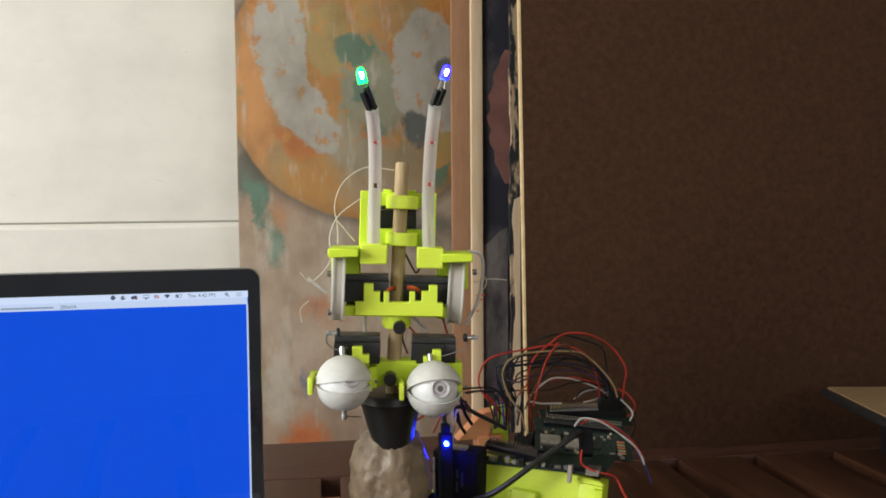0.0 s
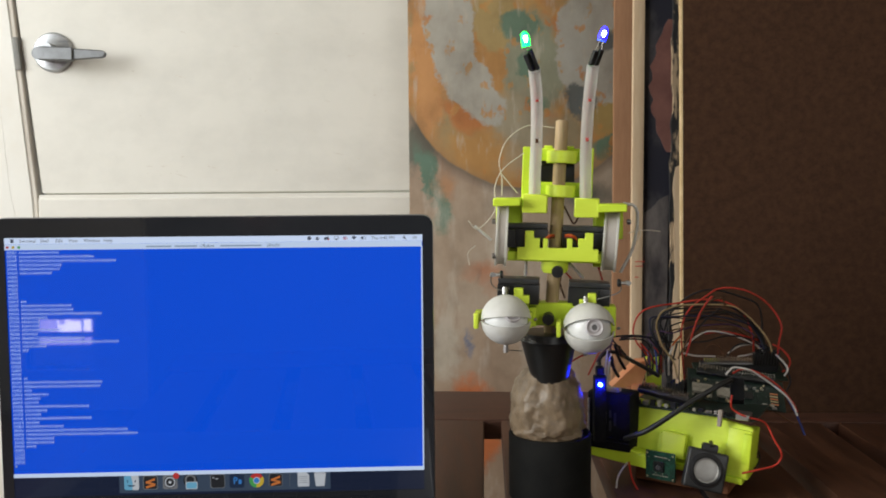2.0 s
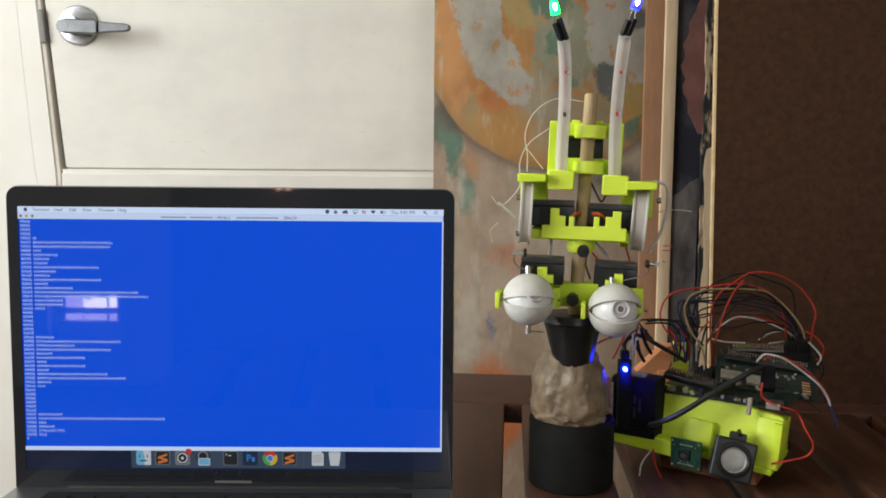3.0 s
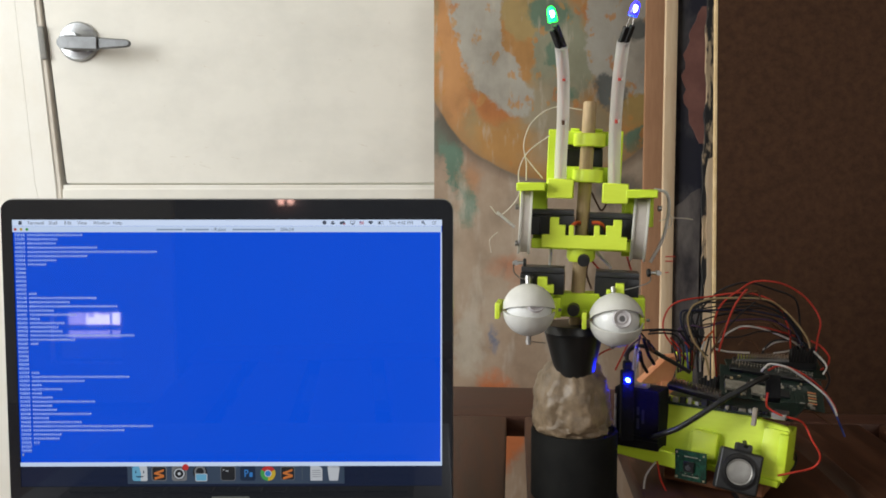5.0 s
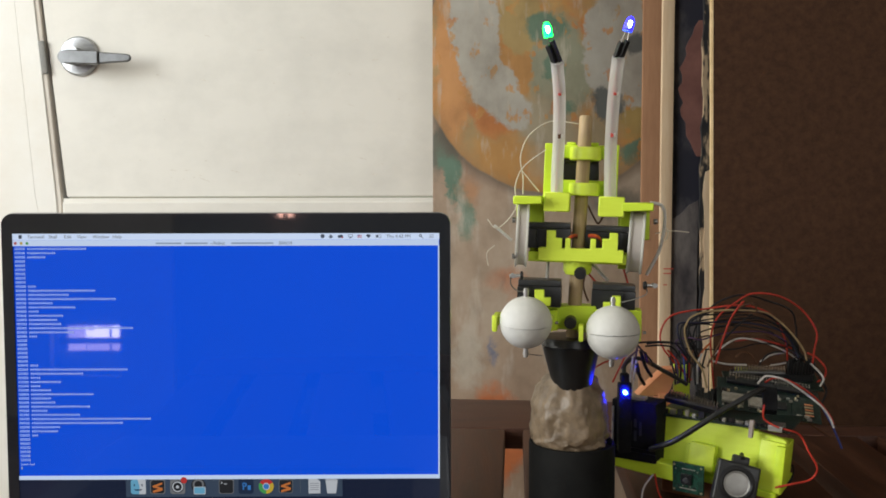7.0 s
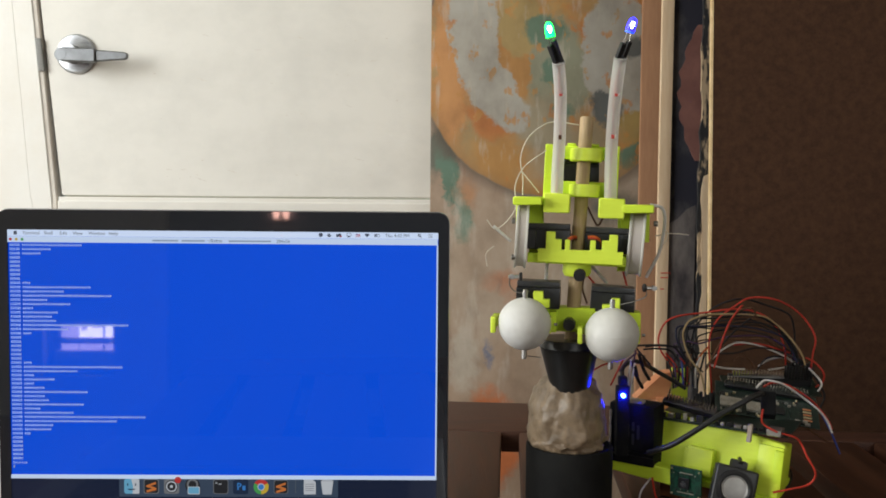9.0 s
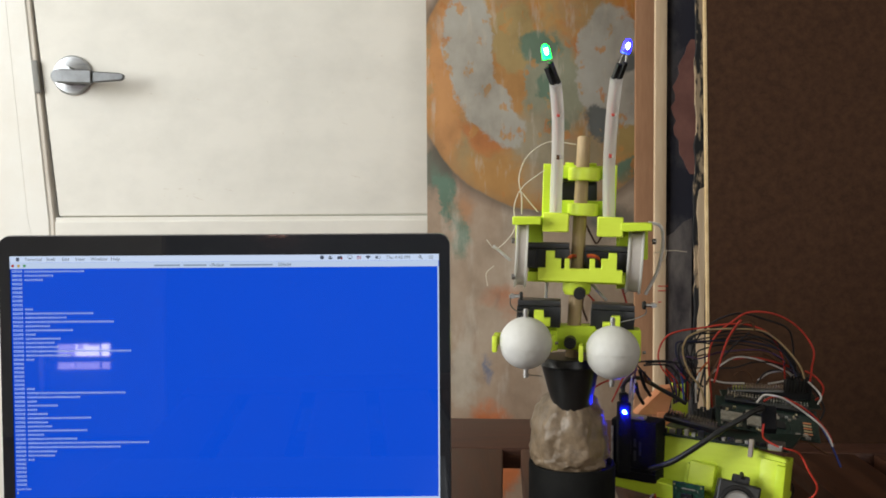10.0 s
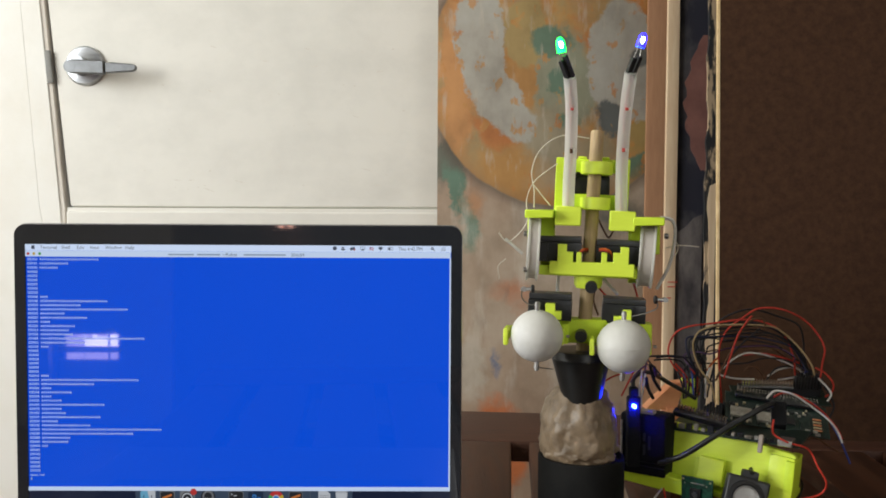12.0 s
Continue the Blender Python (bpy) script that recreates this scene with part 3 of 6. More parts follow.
structure("door_stop", prism([(-0.80, 0.1), (-0.690, 0.1), (-0.6920, 0.2490), (-0.7975, 1.5), (-0.88, 1.5)], DY - 0.0040, DY + 0.032, bevel=0.0016), "latch_strip", "grimy cream stop strip beside the door", "door frame")
structure("ledge", box((-0.6885, DY - 0.0095, -0.2), (0.42, DY + 0.033, 0.2430), 0.003), "door", "cream painted panel under the door", "panel")
structure("sill_strip", box((-0.6880, DY - 0.0055, 0.2405), (0.418, DY + 0.030, 0.2498), 0.0012), "jamb", "narrow cream strip under the door", "door frame")
part("latch_plate", box((-0.7225, DY - 0.0100, 0.480), (-0.7115, DY - 0.004, 0.540), 0.002, m=Matrix.Translation((-0.708, 0, 0.51)) @ Matrix.Rotation(radians(-5.5), 4, "Y") @ Matrix.Translation((0.708, 0, -0.51))), "latch", door, "dark worn latch plate")
handle = part("handle", lathe([(0, 0), (0.036, 0), (0.0365, 0.004), (0.033, 0.009), (0.018, 0.011), (0.013, 0.013), (0.0125, 0.040), (0, 0.040)], 40,
                              Matrix.Translation((-0.652, DY, 0.512)) @ Matrix.Rotation(radians(90), 4, "X")), "satin", door, "brushed steel lever handle", at=(-0.652, DY, 0.512))
lever = join(rod((-0.6535, DY - 0.046, 0.504), (-0.6535, DY - 0.010, 0.504), 0.0118, None, 28, 0.0025),
             rod((-0.6590, DY - 0.0545, 0.503), (-0.6590, DY - 0.040, 0.503), 0.0120, None, 28, 0.002),
             prism([(-0.6590, 0.4912), (-0.6010, 0.4895), (-0.5985, 0.4910), (-0.5985, 0.5125), (-0.6010, 0.5140), (-0.6590, 0.5150)], DY - 0.054, DY - 0.040, bevel=0.002),
             prism([(-0.5990, 0.4915), (-0.5480, 0.4950), (-0.5425, 0.4980), (-0.5420, 0.5055), (-0.5475, 0.5085), (-0.5990, 0.5120)], DY - 0.050, DY - 0.041, bevel=0.002))
part("lever", lever, "satin_dark", handle)
random.seed(4)
for i in range(38):
    x, z = random.uniform(-0.60, -0.03), random.choice((random.uniform(0.28, 0.33), random.uniform(0.38, 0.56)))
    w = random.choice((0.0012, 0.002, 0.003, 0.007, 0.012))
    ang = random.uniform(-0.35, 0.2)
    ring = [(w * math.cos(k * math.pi / 6) * random.uniform(0.75, 1.1), random.uniform(0.0006, 0.0013) * math.sin(k * math.pi / 6)) for k in range(12)]
    pts = [(x + a * math.cos(ang) - c * math.sin(ang), z + a * math.sin(ang) + c * math.cos(ang)) for a, c in ring]
    part("scuff", prism(pts, DY - 0.0006, DY + 0.001), "smudge", door)

# ---- paintings, battens and boards leaning at the back ----
art = thing("painting", (0.19, 1.40, FLOOR), "large abstract painting with a pale disc and orange rim", "painting")
part("canvas", box((0.001, 1.396, FLOOR), (0.372, 1.402, 1.0), 0.002), "painting", art, at=(0, 1.396, 0))
for x in (0.003, 0.335):
    part("stretcher_bar", box((x, 1.4022, FLOOR), (x + 0.035, 1.420, 0.998), 0.001), "batten", art)
card = thing("cardboard_strip", (0.38, 1.37, FLOOR), "tall brown cardboard strip against the painting", "board")
part("board", box((0.350, 1.372, FLOOR), (0.420, 1.380, 1.0), 0.001), "cardboard", card)
bat = thing("wooden_batten", (0.35, 1.22, FLOOR), "pale pine batten with red pencil marks", "batten")
part("bar", box((0.3405, 1.215, FLOOR), (0.358, 1.2235, 1.0), 0.0012), "batten", bat)
for z in (0.135, 0.142, 0.118):
    part("red_mark", box((0.346, 1.2142, z), (0.346 + 0.4 * (z - 0.105), 1.2149, z + 0.0015)), "red_paint", bat)
dark_art = thing("dark_painting", (0.39, 1.21, FLOOR), "dark blue painting with a mauve shape and flaked edge", "painting")
part("canvas", box((0.3585, 1.222, FLOOR), (0.60, 1.240, 1.0), 0.002), "night", dark_art)
part("painted_shape", prism([(0.395 + 0.0001 - (0.026 * max(0, math.sin(math.pi * (i - 1) / 20)) ** 0.8) * (1 + 0.15 * math.sin(i * 1.9)), 0.30 + 0.010 * i) for i in range(1, 22)] + [(0.41, 0.51), (0.41, 0.31)], 1.2205, 1.2225), "mauve", dark_art)
part("washed_area", prism([(0.3590, FLOOR + 0.002), (0.3980, FLOOR + 0.002), (0.3980, 0.244), (0.3850, 0.238), (0.3720, 0.224), (0.3590, 0.216)], 1.2195, 1.2215), "wash", dark_art, "grey-mauve washed lower part")
random.seed(8)
edge = [(0.3915 + 0.0035 * noise.noise((0, i * 0.9, 1.5)) + 0.002 * noise.noise((3, i * 2.7, 0)), -0.75 + i * 0.02) for i in range(88)]
part("flaked_edge", prism(edge + [(0.4065, 0.99), (0.4065, -0.75)], 1.186, 1.192), "flaked", dark_art)
# lower part of the flaked edge, coloured pale to imitate warm light on it
bare = [(0.3965 + 0.0045 * noise.noise((2, i * 0.8, 0.5)) + 0.0025 * noise.noise((5, i * 2.3, 0)), FLOOR + 0.001 + i * (0.285 - FLOOR) / 60) for i in range(61)]
part("bare_wood", prism(bare + [(0.4062, 0.29), (0.4062, FLOOR + 0.001)], 1.1845, 1.1858), "batten", dark_art, "lower flaked edge, pale with the warm light on it put into its colour")

PANEL = Matrix.Translation((0.3185, 0.905, -0.008)) @ Matrix.Rotation(radians(-5.2), 4, "Z") @ Matrix.Rotation(radians(-4), 4, "X")
panel = thing("hardboard_panel", (0.3185, 0.905, -0.008), "tall dark brown hardboard panel standing on the table", "panel")
part("sheet", box((0.003, 0, 0), (1.3, 0.006, 0.95), 0.0008, m=PANEL), "panel", panel)
# thin strip whose pale colour stands in for light on the edge
part("edge_strip", box((0.0, -0.0005, 0), (0.003, 0.0065, 0.95), 0.0005, m=PANEL), "panel_edge", panel, "board edge coloured pale gold as if lit")

# ---- table ----
TABLE = -0.008
TURN_T = Matrix.Translation((0.0925, 0.887, TABLE)) @ Matrix.Rotation(radians(-5.2), 4, "Z")
table = thing("table", (0.09, 0.6, FLOOR), "dark red-brown slatted wooden table", "table")
part("back_rail", box((-0.378, 0.0, -0.024), (1.3, 0.136, 0.0), 0.003, m=TURN_T), "rail", table, at=TURN_T @ Vector((0, 0.06, 0)))
slat_mesh = None
PITCH, SLOT = 0.0945, 0.0195
for k in range(-4, 14):
    x0 = 0.0105 + k * PITCH
    at = TURN_T @ Vector((x0 + (PITCH - SLOT) / 2, -0.46, -0.012))
    if slat_mesh is None:
        bm = box((-(PITCH - SLOT) / 2, -0.4585, -0.012), ((PITCH - SLOT) / 2, 0.4585, 0.012), 0.003)
        bm.transform(Matrix.Rotation(radians(-5.2), 4, "Z"))
        slat_mesh = finish(bm, "slat", "table", 40)
    ob = new("slat", slat_mesh)
    ob.parent = table
    ob.location = at - ORIGIN[table]
part("cross_batten", box((-0.378, -0.46, -0.05), (1.3, -0.41, -0.0245), 0.002, m=TURN_T), "rail", table)
part("cross_batten", box((-0.378, -0.75, -0.05), (1.3, -0.70, -0.0245), 0.002, m=TURN_T), "rail", table)
part("front_rail", box((-0.378, -1.06, -0.024), (1.3, -0.922, 0.0), 0.003, m=TURN_T), "rail", table)
for x in (-0.345, 1.2):
    for y in (-1.0, 0.06):
        part("leg", box((x - 0.025, y - 0.025, FLOOR + 0.008), (x + 0.025, y + 0.025, -0.0245), 0.003, m=TURN_T), "rail", table)

# a thin dark-edged slab on the table, far at the side
SLAB = Matrix.Translation((0.657, 0.842, 0.005)) @ Matrix.Rotation(radians(-14), 4, "Z")
slab = thing("flat_case", (0.78, 0.76, -0.008), "flat brown case with a black worn rim on the table", "case")
part("foot", box((0.06, -0.22, -0.013), (0.30, -0.02, 0.050), 0.004, m=SLAB), "black", slab)
part("rim", box((0.0, -0.26, 0.050), (0.34, 0.0, 0.0585), 0.0025, m=SLAB), "black", slab, "worn black rim")
part("cover", box((0.006, -0.254, 0.0586), (0.334, -0.004, 0.061), 0.001, m=SLAB), "slab", slab, "matt brown cover")

# ---- laptop ----
LX, LY, LZ = -0.1528, 0.606, 0.004
LID = Matrix.Translation((LX, LY, LZ)) @ Matrix.Rotation(radians(-0.3), 4, "X")
BASE = Matrix.Translation((LX, LY, -0.0085))
laptop = thing("laptop", (LX, LY, -0.008), "open dark grey laptop showing a blue terminal screen", "laptop")
HW = 0.1713


def rounded(w0, w1, h0, h1, r, n=6, bottom=True):
    """A rounded rectangle outline in (x, z)."""
    out = []
    for cx, cz, a in ((w1 - r, h1 - r, 0), (w0 + r, h1 - r, 90), (w0 + r, h0 + r, 180), (w1 - r, h0 + r, 270)):
        for i in range(n + 1):
            t = radians(a + 90 * i / n)
            out.append((cx + r * math.cos(t), cz + r * math.sin(t)))
    return out


# base with keyboard and trackpad
deck = part("deck", box((-HW, -0.232, 0.0015), (HW, -0.002, 0.0105), 0.003, m=BASE), "alu", laptop)
part("keyboard_well", box((-0.14, -0.118, 0.0106), (0.14, -0.014, 0.0109), m=BASE), "black", laptop)
key_mesh = finish(box((-0.0078, -0.0075, 0), (0.0078, 0.0075, 0.001), 0.0004, 1), "key", "servo")
for r in range(5):
    for c in range(14):
        ob = new("key", key_mesh)
        ob.parent = laptop
        ob.matrix_basis = Matrix.Translation(-ORIGIN[laptop]) @ BASE @ Matrix.Translation((-0.127 + c * 0.01955, -0.03 - r * 0.0185, 0.0110))
part("trackpad", box((-0.08, -0.222, 0.0104), (0.08, -0.126, 0.0108), m=BASE), "alu", laptop)
part("hinge", rod(BASE @ Vector((-0.13, 0.0, 0.0075)), BASE @ Vector((0.13, 0.0, 0.0075)), 0.0042), "black", laptop)
lid = part("display", prism(rounded(-HW, HW, -0.0065, 0.2332, 0.009), 0.0, 0.0048, m=LID, bevel=0.0008), "alu", laptop, at=LID.translation)
DX, D0, D1 = 0.1625, 0.0110, 0.2173     # visible picture: half width, bottom, top
T0, T1 = 0.0297, 0.2078                 # terminal page: bottom, top
part("blue_page", box((-DX, -0.0004, D0), (DX, 0.001, D1), m=LID), "screen", lid, "bright blue terminal page")
for nm, lo, hi in (("bezel_top", (-HW + 0.0006, D1), (HW - 0.0006, 0.2324)), ("bezel_side", (-HW + 0.0006, D0), (-DX, D1)), ("bezel_side", (DX, D0), (HW - 0.0006, D1)), ("bezel_bottom", (-HW + 0.0006, -0.006), (HW - 0.0006, D0))):
    if nm == "bezel_top":
        o = rounded(lo[0], hi[0], lo[1] - 0.02, hi[1], 0.0085)
        o = [(x, max(z, lo[1])) for x, z in o]
        o = [p for i, p in enumerate(o) if p != o[i - 1]]
        seen, oo = set(), []
        for p in o:
            if (round(p[0], 6), round(p[1], 6)) not in seen:
                seen.add((round(p[0], 6), round(p[1], 6)))
                oo.append(p)
        oo = [p for p in oo if p[1] > lo[1] + 1e-6] + [(lo[0], lo[1]), (hi[0], lo[1])]
        part(nm, prism(oo, -0.0020, 0.0005, m=LID), "bezel", lid)
    else:
        part(nm, box((lo[0], -0.0020, lo[1]), (hi[0], 0.0005, hi[1]), m=LID), "bezel", lid)
part("menu_bar", box((-DX, -0.0016, 0.2125), (DX, 0.0, D1), m=LID), "menubar", lid)
part("title_bar", box((-DX, -0.0016, T1), (DX - 0.0004, 0.0, 0.21235), m=LID), "titlebar", lid)
part("window_border", box((-DX, -0.0016, T0 - 0.0028), (DX, 0.0, T0), m=LID), "titlebar", lid)
part("window_border", box((DX - 0.0011, -0.0016, T0), (DX, 0.0, T1), m=LID), "titlebar", lid)
part("desktop_strip", box((-DX, -0.0012, D0), (DX, 0.0, T0 - 0.0028), m=LID), "desktop", lid)


def screen_bm(x0, z0, x1, z1, y=-0.0022):
    bm = bmesh.new()
    bm.faces.new([bm.verts.new(p) for p in ((x0, y, z0), (x1, y, z0), (x1, y, z1), (x0, y, z1))])
    bm.transform(LID)
    return bm


MB = 0.2137
for body, x, sz in (("Terminal", -0.146, 0.0036), ("Shell", -0.1295, 0.0036), ("Edit", -0.1175, 0.0036), ("View", -0.1075, 0.0036), ("Window", -0.0955, 0.0036), ("Help", -0.0800, 0.0036), ("Thu 4:42 PM", 0.1243, 0.0036)):
    part("menu_word", moved(words(body, sz), LID @ Matrix.Translation((x * 0.982 - (0.0076 if x < 0 else 0), -0.0022, MB))), "ink", lid, smooth=None)
part("menu_emblem", screen_bm(-0.1575, MB - 0.0002, -0.155, MB + 0.0026), "ink", lid, smooth=None)
def sign(pts, color="ink"):
    bm = bmesh.new()
    bm.faces.new([bm.verts.new((x, -0.0022, z)) for x, z in pts])
    bm.transform(LID)
    part("menu_symbol", bm, color, lid, smooth=None)


def bar(x, z, w, h):
    return [(x, z), (x + w, z), (x + w, z + h), (x, z + h)]


def dot(x, z, r, a0=0, a1=360):
    return [(x + r * math.cos(radians(a0 + (a1 - a0) * k / 12)), z + r * math.sin(radians(a0 + (a1 - a0) * k / 12))) for k in range(12 + (a1 < 360))] + ([(x, z)] if a1 < 360 else [])


for pts in (dot(0.0735, MB + 0.0014, 0.0016), [(0.0780, MB + 0.0012), (0.0818, MB + 0.0012), (0.0806, MB - 0.0001), (0.0790, MB - 0.0001)], bar(0.0788, MB + 0.0014, 0.0018, 0.0010), dot(0.0862, MB + 0.0010, 0.0012), dot(0.0878, MB + 0.0014, 0.0012),
            bar(0.0930, MB + 0.0006, 0.0036, 0.0004), bar(0.0930, MB + 0.0024, 0.0036, 0.0003), bar(0.0930, MB + 0.0006, 0.0003, 0.0020), bar(0.0963, MB + 0.0006, 0.0003, 0.0020), [(0.0937, MB - 0.0002), (0.0959, MB - 0.0002), (0.0948, MB + 0.0010)],
            dot(0.1085, MB - 0.0001, 0.0028, 45, 135), bar(0.1140, MB + 0.0002, 0.0040, 0.0003), bar(0.1140, MB + 0.0020, 0.0040, 0.0003), bar(0.1140, MB + 0.0002, 0.0003, 0.0021), bar(0.1177, MB + 0.0002, 0.0003, 0.0021), bar(0.1145, MB + 0.0006, 0.0016, 0.0013),
            dot(0.1480, MB + 0.0016, 0.0011), [(0.1486, MB + 0.0008), (0.1490, MB + 0.0011), (0.1502, MB - 0.0002), (0.1498, MB - 0.0005)],
            bar(0.1548, MB, 0.0034, 0.0003), bar(0.1548, MB + 0.0010, 0.0034, 0.0003), bar(0.1548, MB + 0.0020, 0.0034, 0.0003)):
    sign(pts)
sign(dot(0.0884, MB + 0.0006, 0.0009), "px_red")
for k in range(4):
    sign(bar(0.1000, MB + 0.0001 + k * 0.0006, 0.0034, 0.0003), "px_red")
sign(bar(0.1000, MB + 0.0013, 0.0014, 0.0011), "px_blue")
sign(dot(0.1480, MB + 0.0016, 0.00065), "menubar")
for x, c in ((-0.160, "px_red"), (-0.1556, "px_yellow"), (-0.1512, "px_green")):
    part("title_button", moved(lathe([(0, 0), (0.0011, 0)], 10, Matrix.Rotation(radians(90), 4, "X")), LID @ Matrix.Translation((x, -0.0022, 0.2100))), c, lid, smooth=None)
part("title_text", moved(words("~/Robot", 0.0034), LID @ Matrix.Translation((-0.0125, -0.0022, 0.2088))), "ink", lid, smooth=None)
part("title_text", moved(words("204x54", 0.0034), LID @ Matrix.Translation((0.040, -0.0022, 0.2088))), "ink", lid, smooth=None)
for x0, x1 in ((-0.0535, -0.034), (-0.0315, -0.014), (0.004, 0.036)):
    part("title_text", screen_bm(x0, 0.2092, x1, 0.2104), "ink_soft", lid, smooth=None)
part("brand_bar", screen_bm(-0.0155, 0.0012, 0.0135, 0.0032, -0.0022), "sticker", lid, "plain grey bar of lettering")

# dock with plain icons
part("dock_shelf", screen_bm(-0.0805, D0 + 0.0019, 0.0870, D0 + 0.0167, -0.0014), "dock", lid, smooth=None)


def poly(pts, level):
    bm = bmesh.new()
    bm.faces.new([bm.verts.new((x, -0.0014 - 0.00012 * level, z)) for x, z in pts])
    bm.transform(LID)
    return bm


def ring(x, z, r, a0=0, a1=360, n=20):
    """A disc, or a sector of one, as outline points."""
    pts = [(x + r * math.cos(radians(a0 + (a1 - a0) * i / n)), z + r * math.sin(radians(a0 + (a1 - a0) * i / n))) for i in range(n + (a1 - a0 < 360))]
    return pts + ([(x, z)] if a1 - a0 < 360 else [])


def slab_of(x, z, w, h):
    return rounded(x - w, x + w, z - h, z + h, min(w, h) * 0.3, 3)


IZ = D0 + 0.0101


def icon(x, color, outline, marks):
    ob = part("dock_icon", poly([(x + a, IZ + c) for a, c in outline], 1), color, lid, smooth=None)
    for k, (c, pts) in enumerate(marks):
        part("icon_mark", poly([(x + a, IZ + q) for a, q in pts], 2 + k), c, ob, smooth=None)


SQ = slab_of(0, 0, 0.0058, 0.0058)
SQUIGGLE = [(-0.0038, 0.0008), (0.0036, 0.0036), (0.0036, 0.0018), (-0.0006, 0.0004), (0.0038, -0.0010), (0.0038, -0.0028), (-0.0036, -0.0048), (-0.0036, -0.0030), (0.0008, -0.0016), (-0.0038, -0.0004)]
icon(-0.0709, "px_cyan", SQ, [("px_white", [(0.0006, -0.0058), (0.0052, -0.0058), (0.0058, -0.0052), (0.0058, 0.0052), (0.0052, 0.0058), (-0.0004, 0.0058), (0.0010, 0)]), ("px_navy", slab_of(-0.003, 0.0014, 0.0004, 0.0010)),
                              ("px_navy", slab_of(0.003, 0.0014, 0.0004, 0.0010)), ("px_navy", [(-0.0034, -0.0018), (0.0034, -0.0018), (0.002, -0.0028), (-0.002, -0.0028)])])
icon(-0.0560, "px_grey", SQ, [("px_dark", slab_of(0, 0, 0.0052, 0.0052)), ("px_orange", SQUIGGLE)])
icon(-0.0405, "px_grey", SQ, [("px_dark", ring(0, 0, 0.0048)), ("px_white", ring(0, 0, 0.0042)), ("px_dark", ring(0, 0, 0.0033)), ("px_white", ring(0, 0, 0.0012)), ("px_red", ring(0.0050, 0.0052, 0.0025))])
icon(-0.0245, "px_dark", ring(0, 0.001, 0.0056), [("px_grey", ring(0, 0.0016, 0.0044)), ("px_dark", ring(0, 0.0016, 0.0030)), ("px_white", slab_of(0.0010, -0.0030, 0.0046, 0.0030)), ("px_cyan", slab_of(0.0010, -0.0029, 0.0041, 0.0025))])
icon(-0.0029, "px_grey", SQ, [("px_dark", slab_of(0, 0, 0.0053, 0.0053)), ("px_white", [(-0.0042, 0.0040), (-0.0024, 0.0030), (-0.0042, 0.0020), (-0.0036, 0.0030)]), ("px_white", slab_of(-0.0006, 0.0021, 0.0012, 0.0003))])
icon(0.0123, "px_navy", SQ, [("px_blue", slab_of(-0.0020, 0.0002, 0.0005, 0.0028)), ("px_blue", ring(-0.0010, 0.0014, 0.0017)), ("px_navy", ring(-0.0011, 0.0014, 0.0008)), ("px_blue", slab_of(0.0026, -0.0008, 0.0012, 0.0018))])
icon(0.0280, "px_red", ring(0, 0, 0.0058, 30, 150), [("px_yellow", ring(0, 0, 0.0058, -90, 30)), ("px_green", ring(0, 0, 0.0058, 150, 270)), ("px_white", ring(0, 0, 0.0028)), ("px_blue", ring(0, 0, 0.0022))])
icon(0.0432, "px_grey", slab_of(0, 0, 0.0054, 0.0054), [("px_dark", slab_of(0, 0, 0.0050, 0.0050)), ("px_orange", SQUIGGLE)])
part("dock_rule", poly([(0.0543, IZ - 0.005), (0.0545, IZ - 0.005), (0.0545, IZ + 0.005), (0.0543, IZ + 0.005)], 1), "px_grey", lid, smooth=None)
icon(0.0653, "px_white", [(-0.0046, -0.0058), (0.0046, -0.0058), (0.0046, 0.0036), (0.0022, 0.0058), (-0.0046, 0.0058)], [("px_grey", slab_of(0, 0.0022 - 0.0016 * k, 0.0034, 0.0002)) for k in range(4)])
icon(0.0786, "px_white", [(-0.0034, -0.0058), (0.0034, -0.0058), (0.0048, 0.0052), (-0.0048, 0.0052)], [("px_grey", [(-0.0048, 0.0046), (0.0048, 0.0046), (0.0046, 0.0058), (-0.0046, 0.0058)]), ("px_white", [(-0.0042, 0.0049), (0.0042, 0.0049), (0.0040, 0.0056), (-0.0040, 0.0056)])])

# rows of hash signs, one part a row; each slides up the page as the terminal scrolls, from behind the lower bar to behind the upper one
ROW, COL = 0.003204, 0.001560
COUNTS = [6, 21, 40, 14, 9, 33, 0, 0, 0, 0, 0, 0, 5, 18, 62, 11, 27, 34, 9, 16, 22, 7, 0, 0, 0, 0, 0, 0, 3, 15, 8,
          44, 24, 12, 11, 5, 30, 29, 9, 28, 61, 40, 39, 18, 20, 37, 48, 21, 20, 16, 0, 0, 0, 0, 0, 0, 3, 25, 26, 40, 13, 9, 9, 20, 8, 31, 48, 12, 3, 0, 0, 0, 0, 0, 0,
          2, 39, 38, 4, 12, 8, 7, 32, 11, 8, 33, 7, 19, 51, 56, 14, 14, 5, 0, 0, 0, 0, 0, 0]
COUNTS += [9, 42, 19, 37, 8, 24, 5, 24, 6, 35, 44, 7, 4, 0, 0, 0, 0, 0, 0, 12, 63, 4, 8, 13, 4, 25, 20, 8, 27, 15, 14, 34]
COUNTS += [63, 29, 14, 9, 0, 0, 0, 0, 0, 0, 4, 33, 20, 43, 12, 23, 5, 17, 14, 16, 51, 22, 4, 0, 0, 0, 0, 0, 0, 4, 48, 26, 5, 15, 5, 10, 31, 10, 12, 29, 8, 24, 59, 45, 14, 13, 3, 0, 0, 0, 0, 0, 0]
FIRST = 87 - (len(COUNTS) - 53)
text_at = LID @ Vector((-DX + 0.0011, -0.0008, 0.2073))
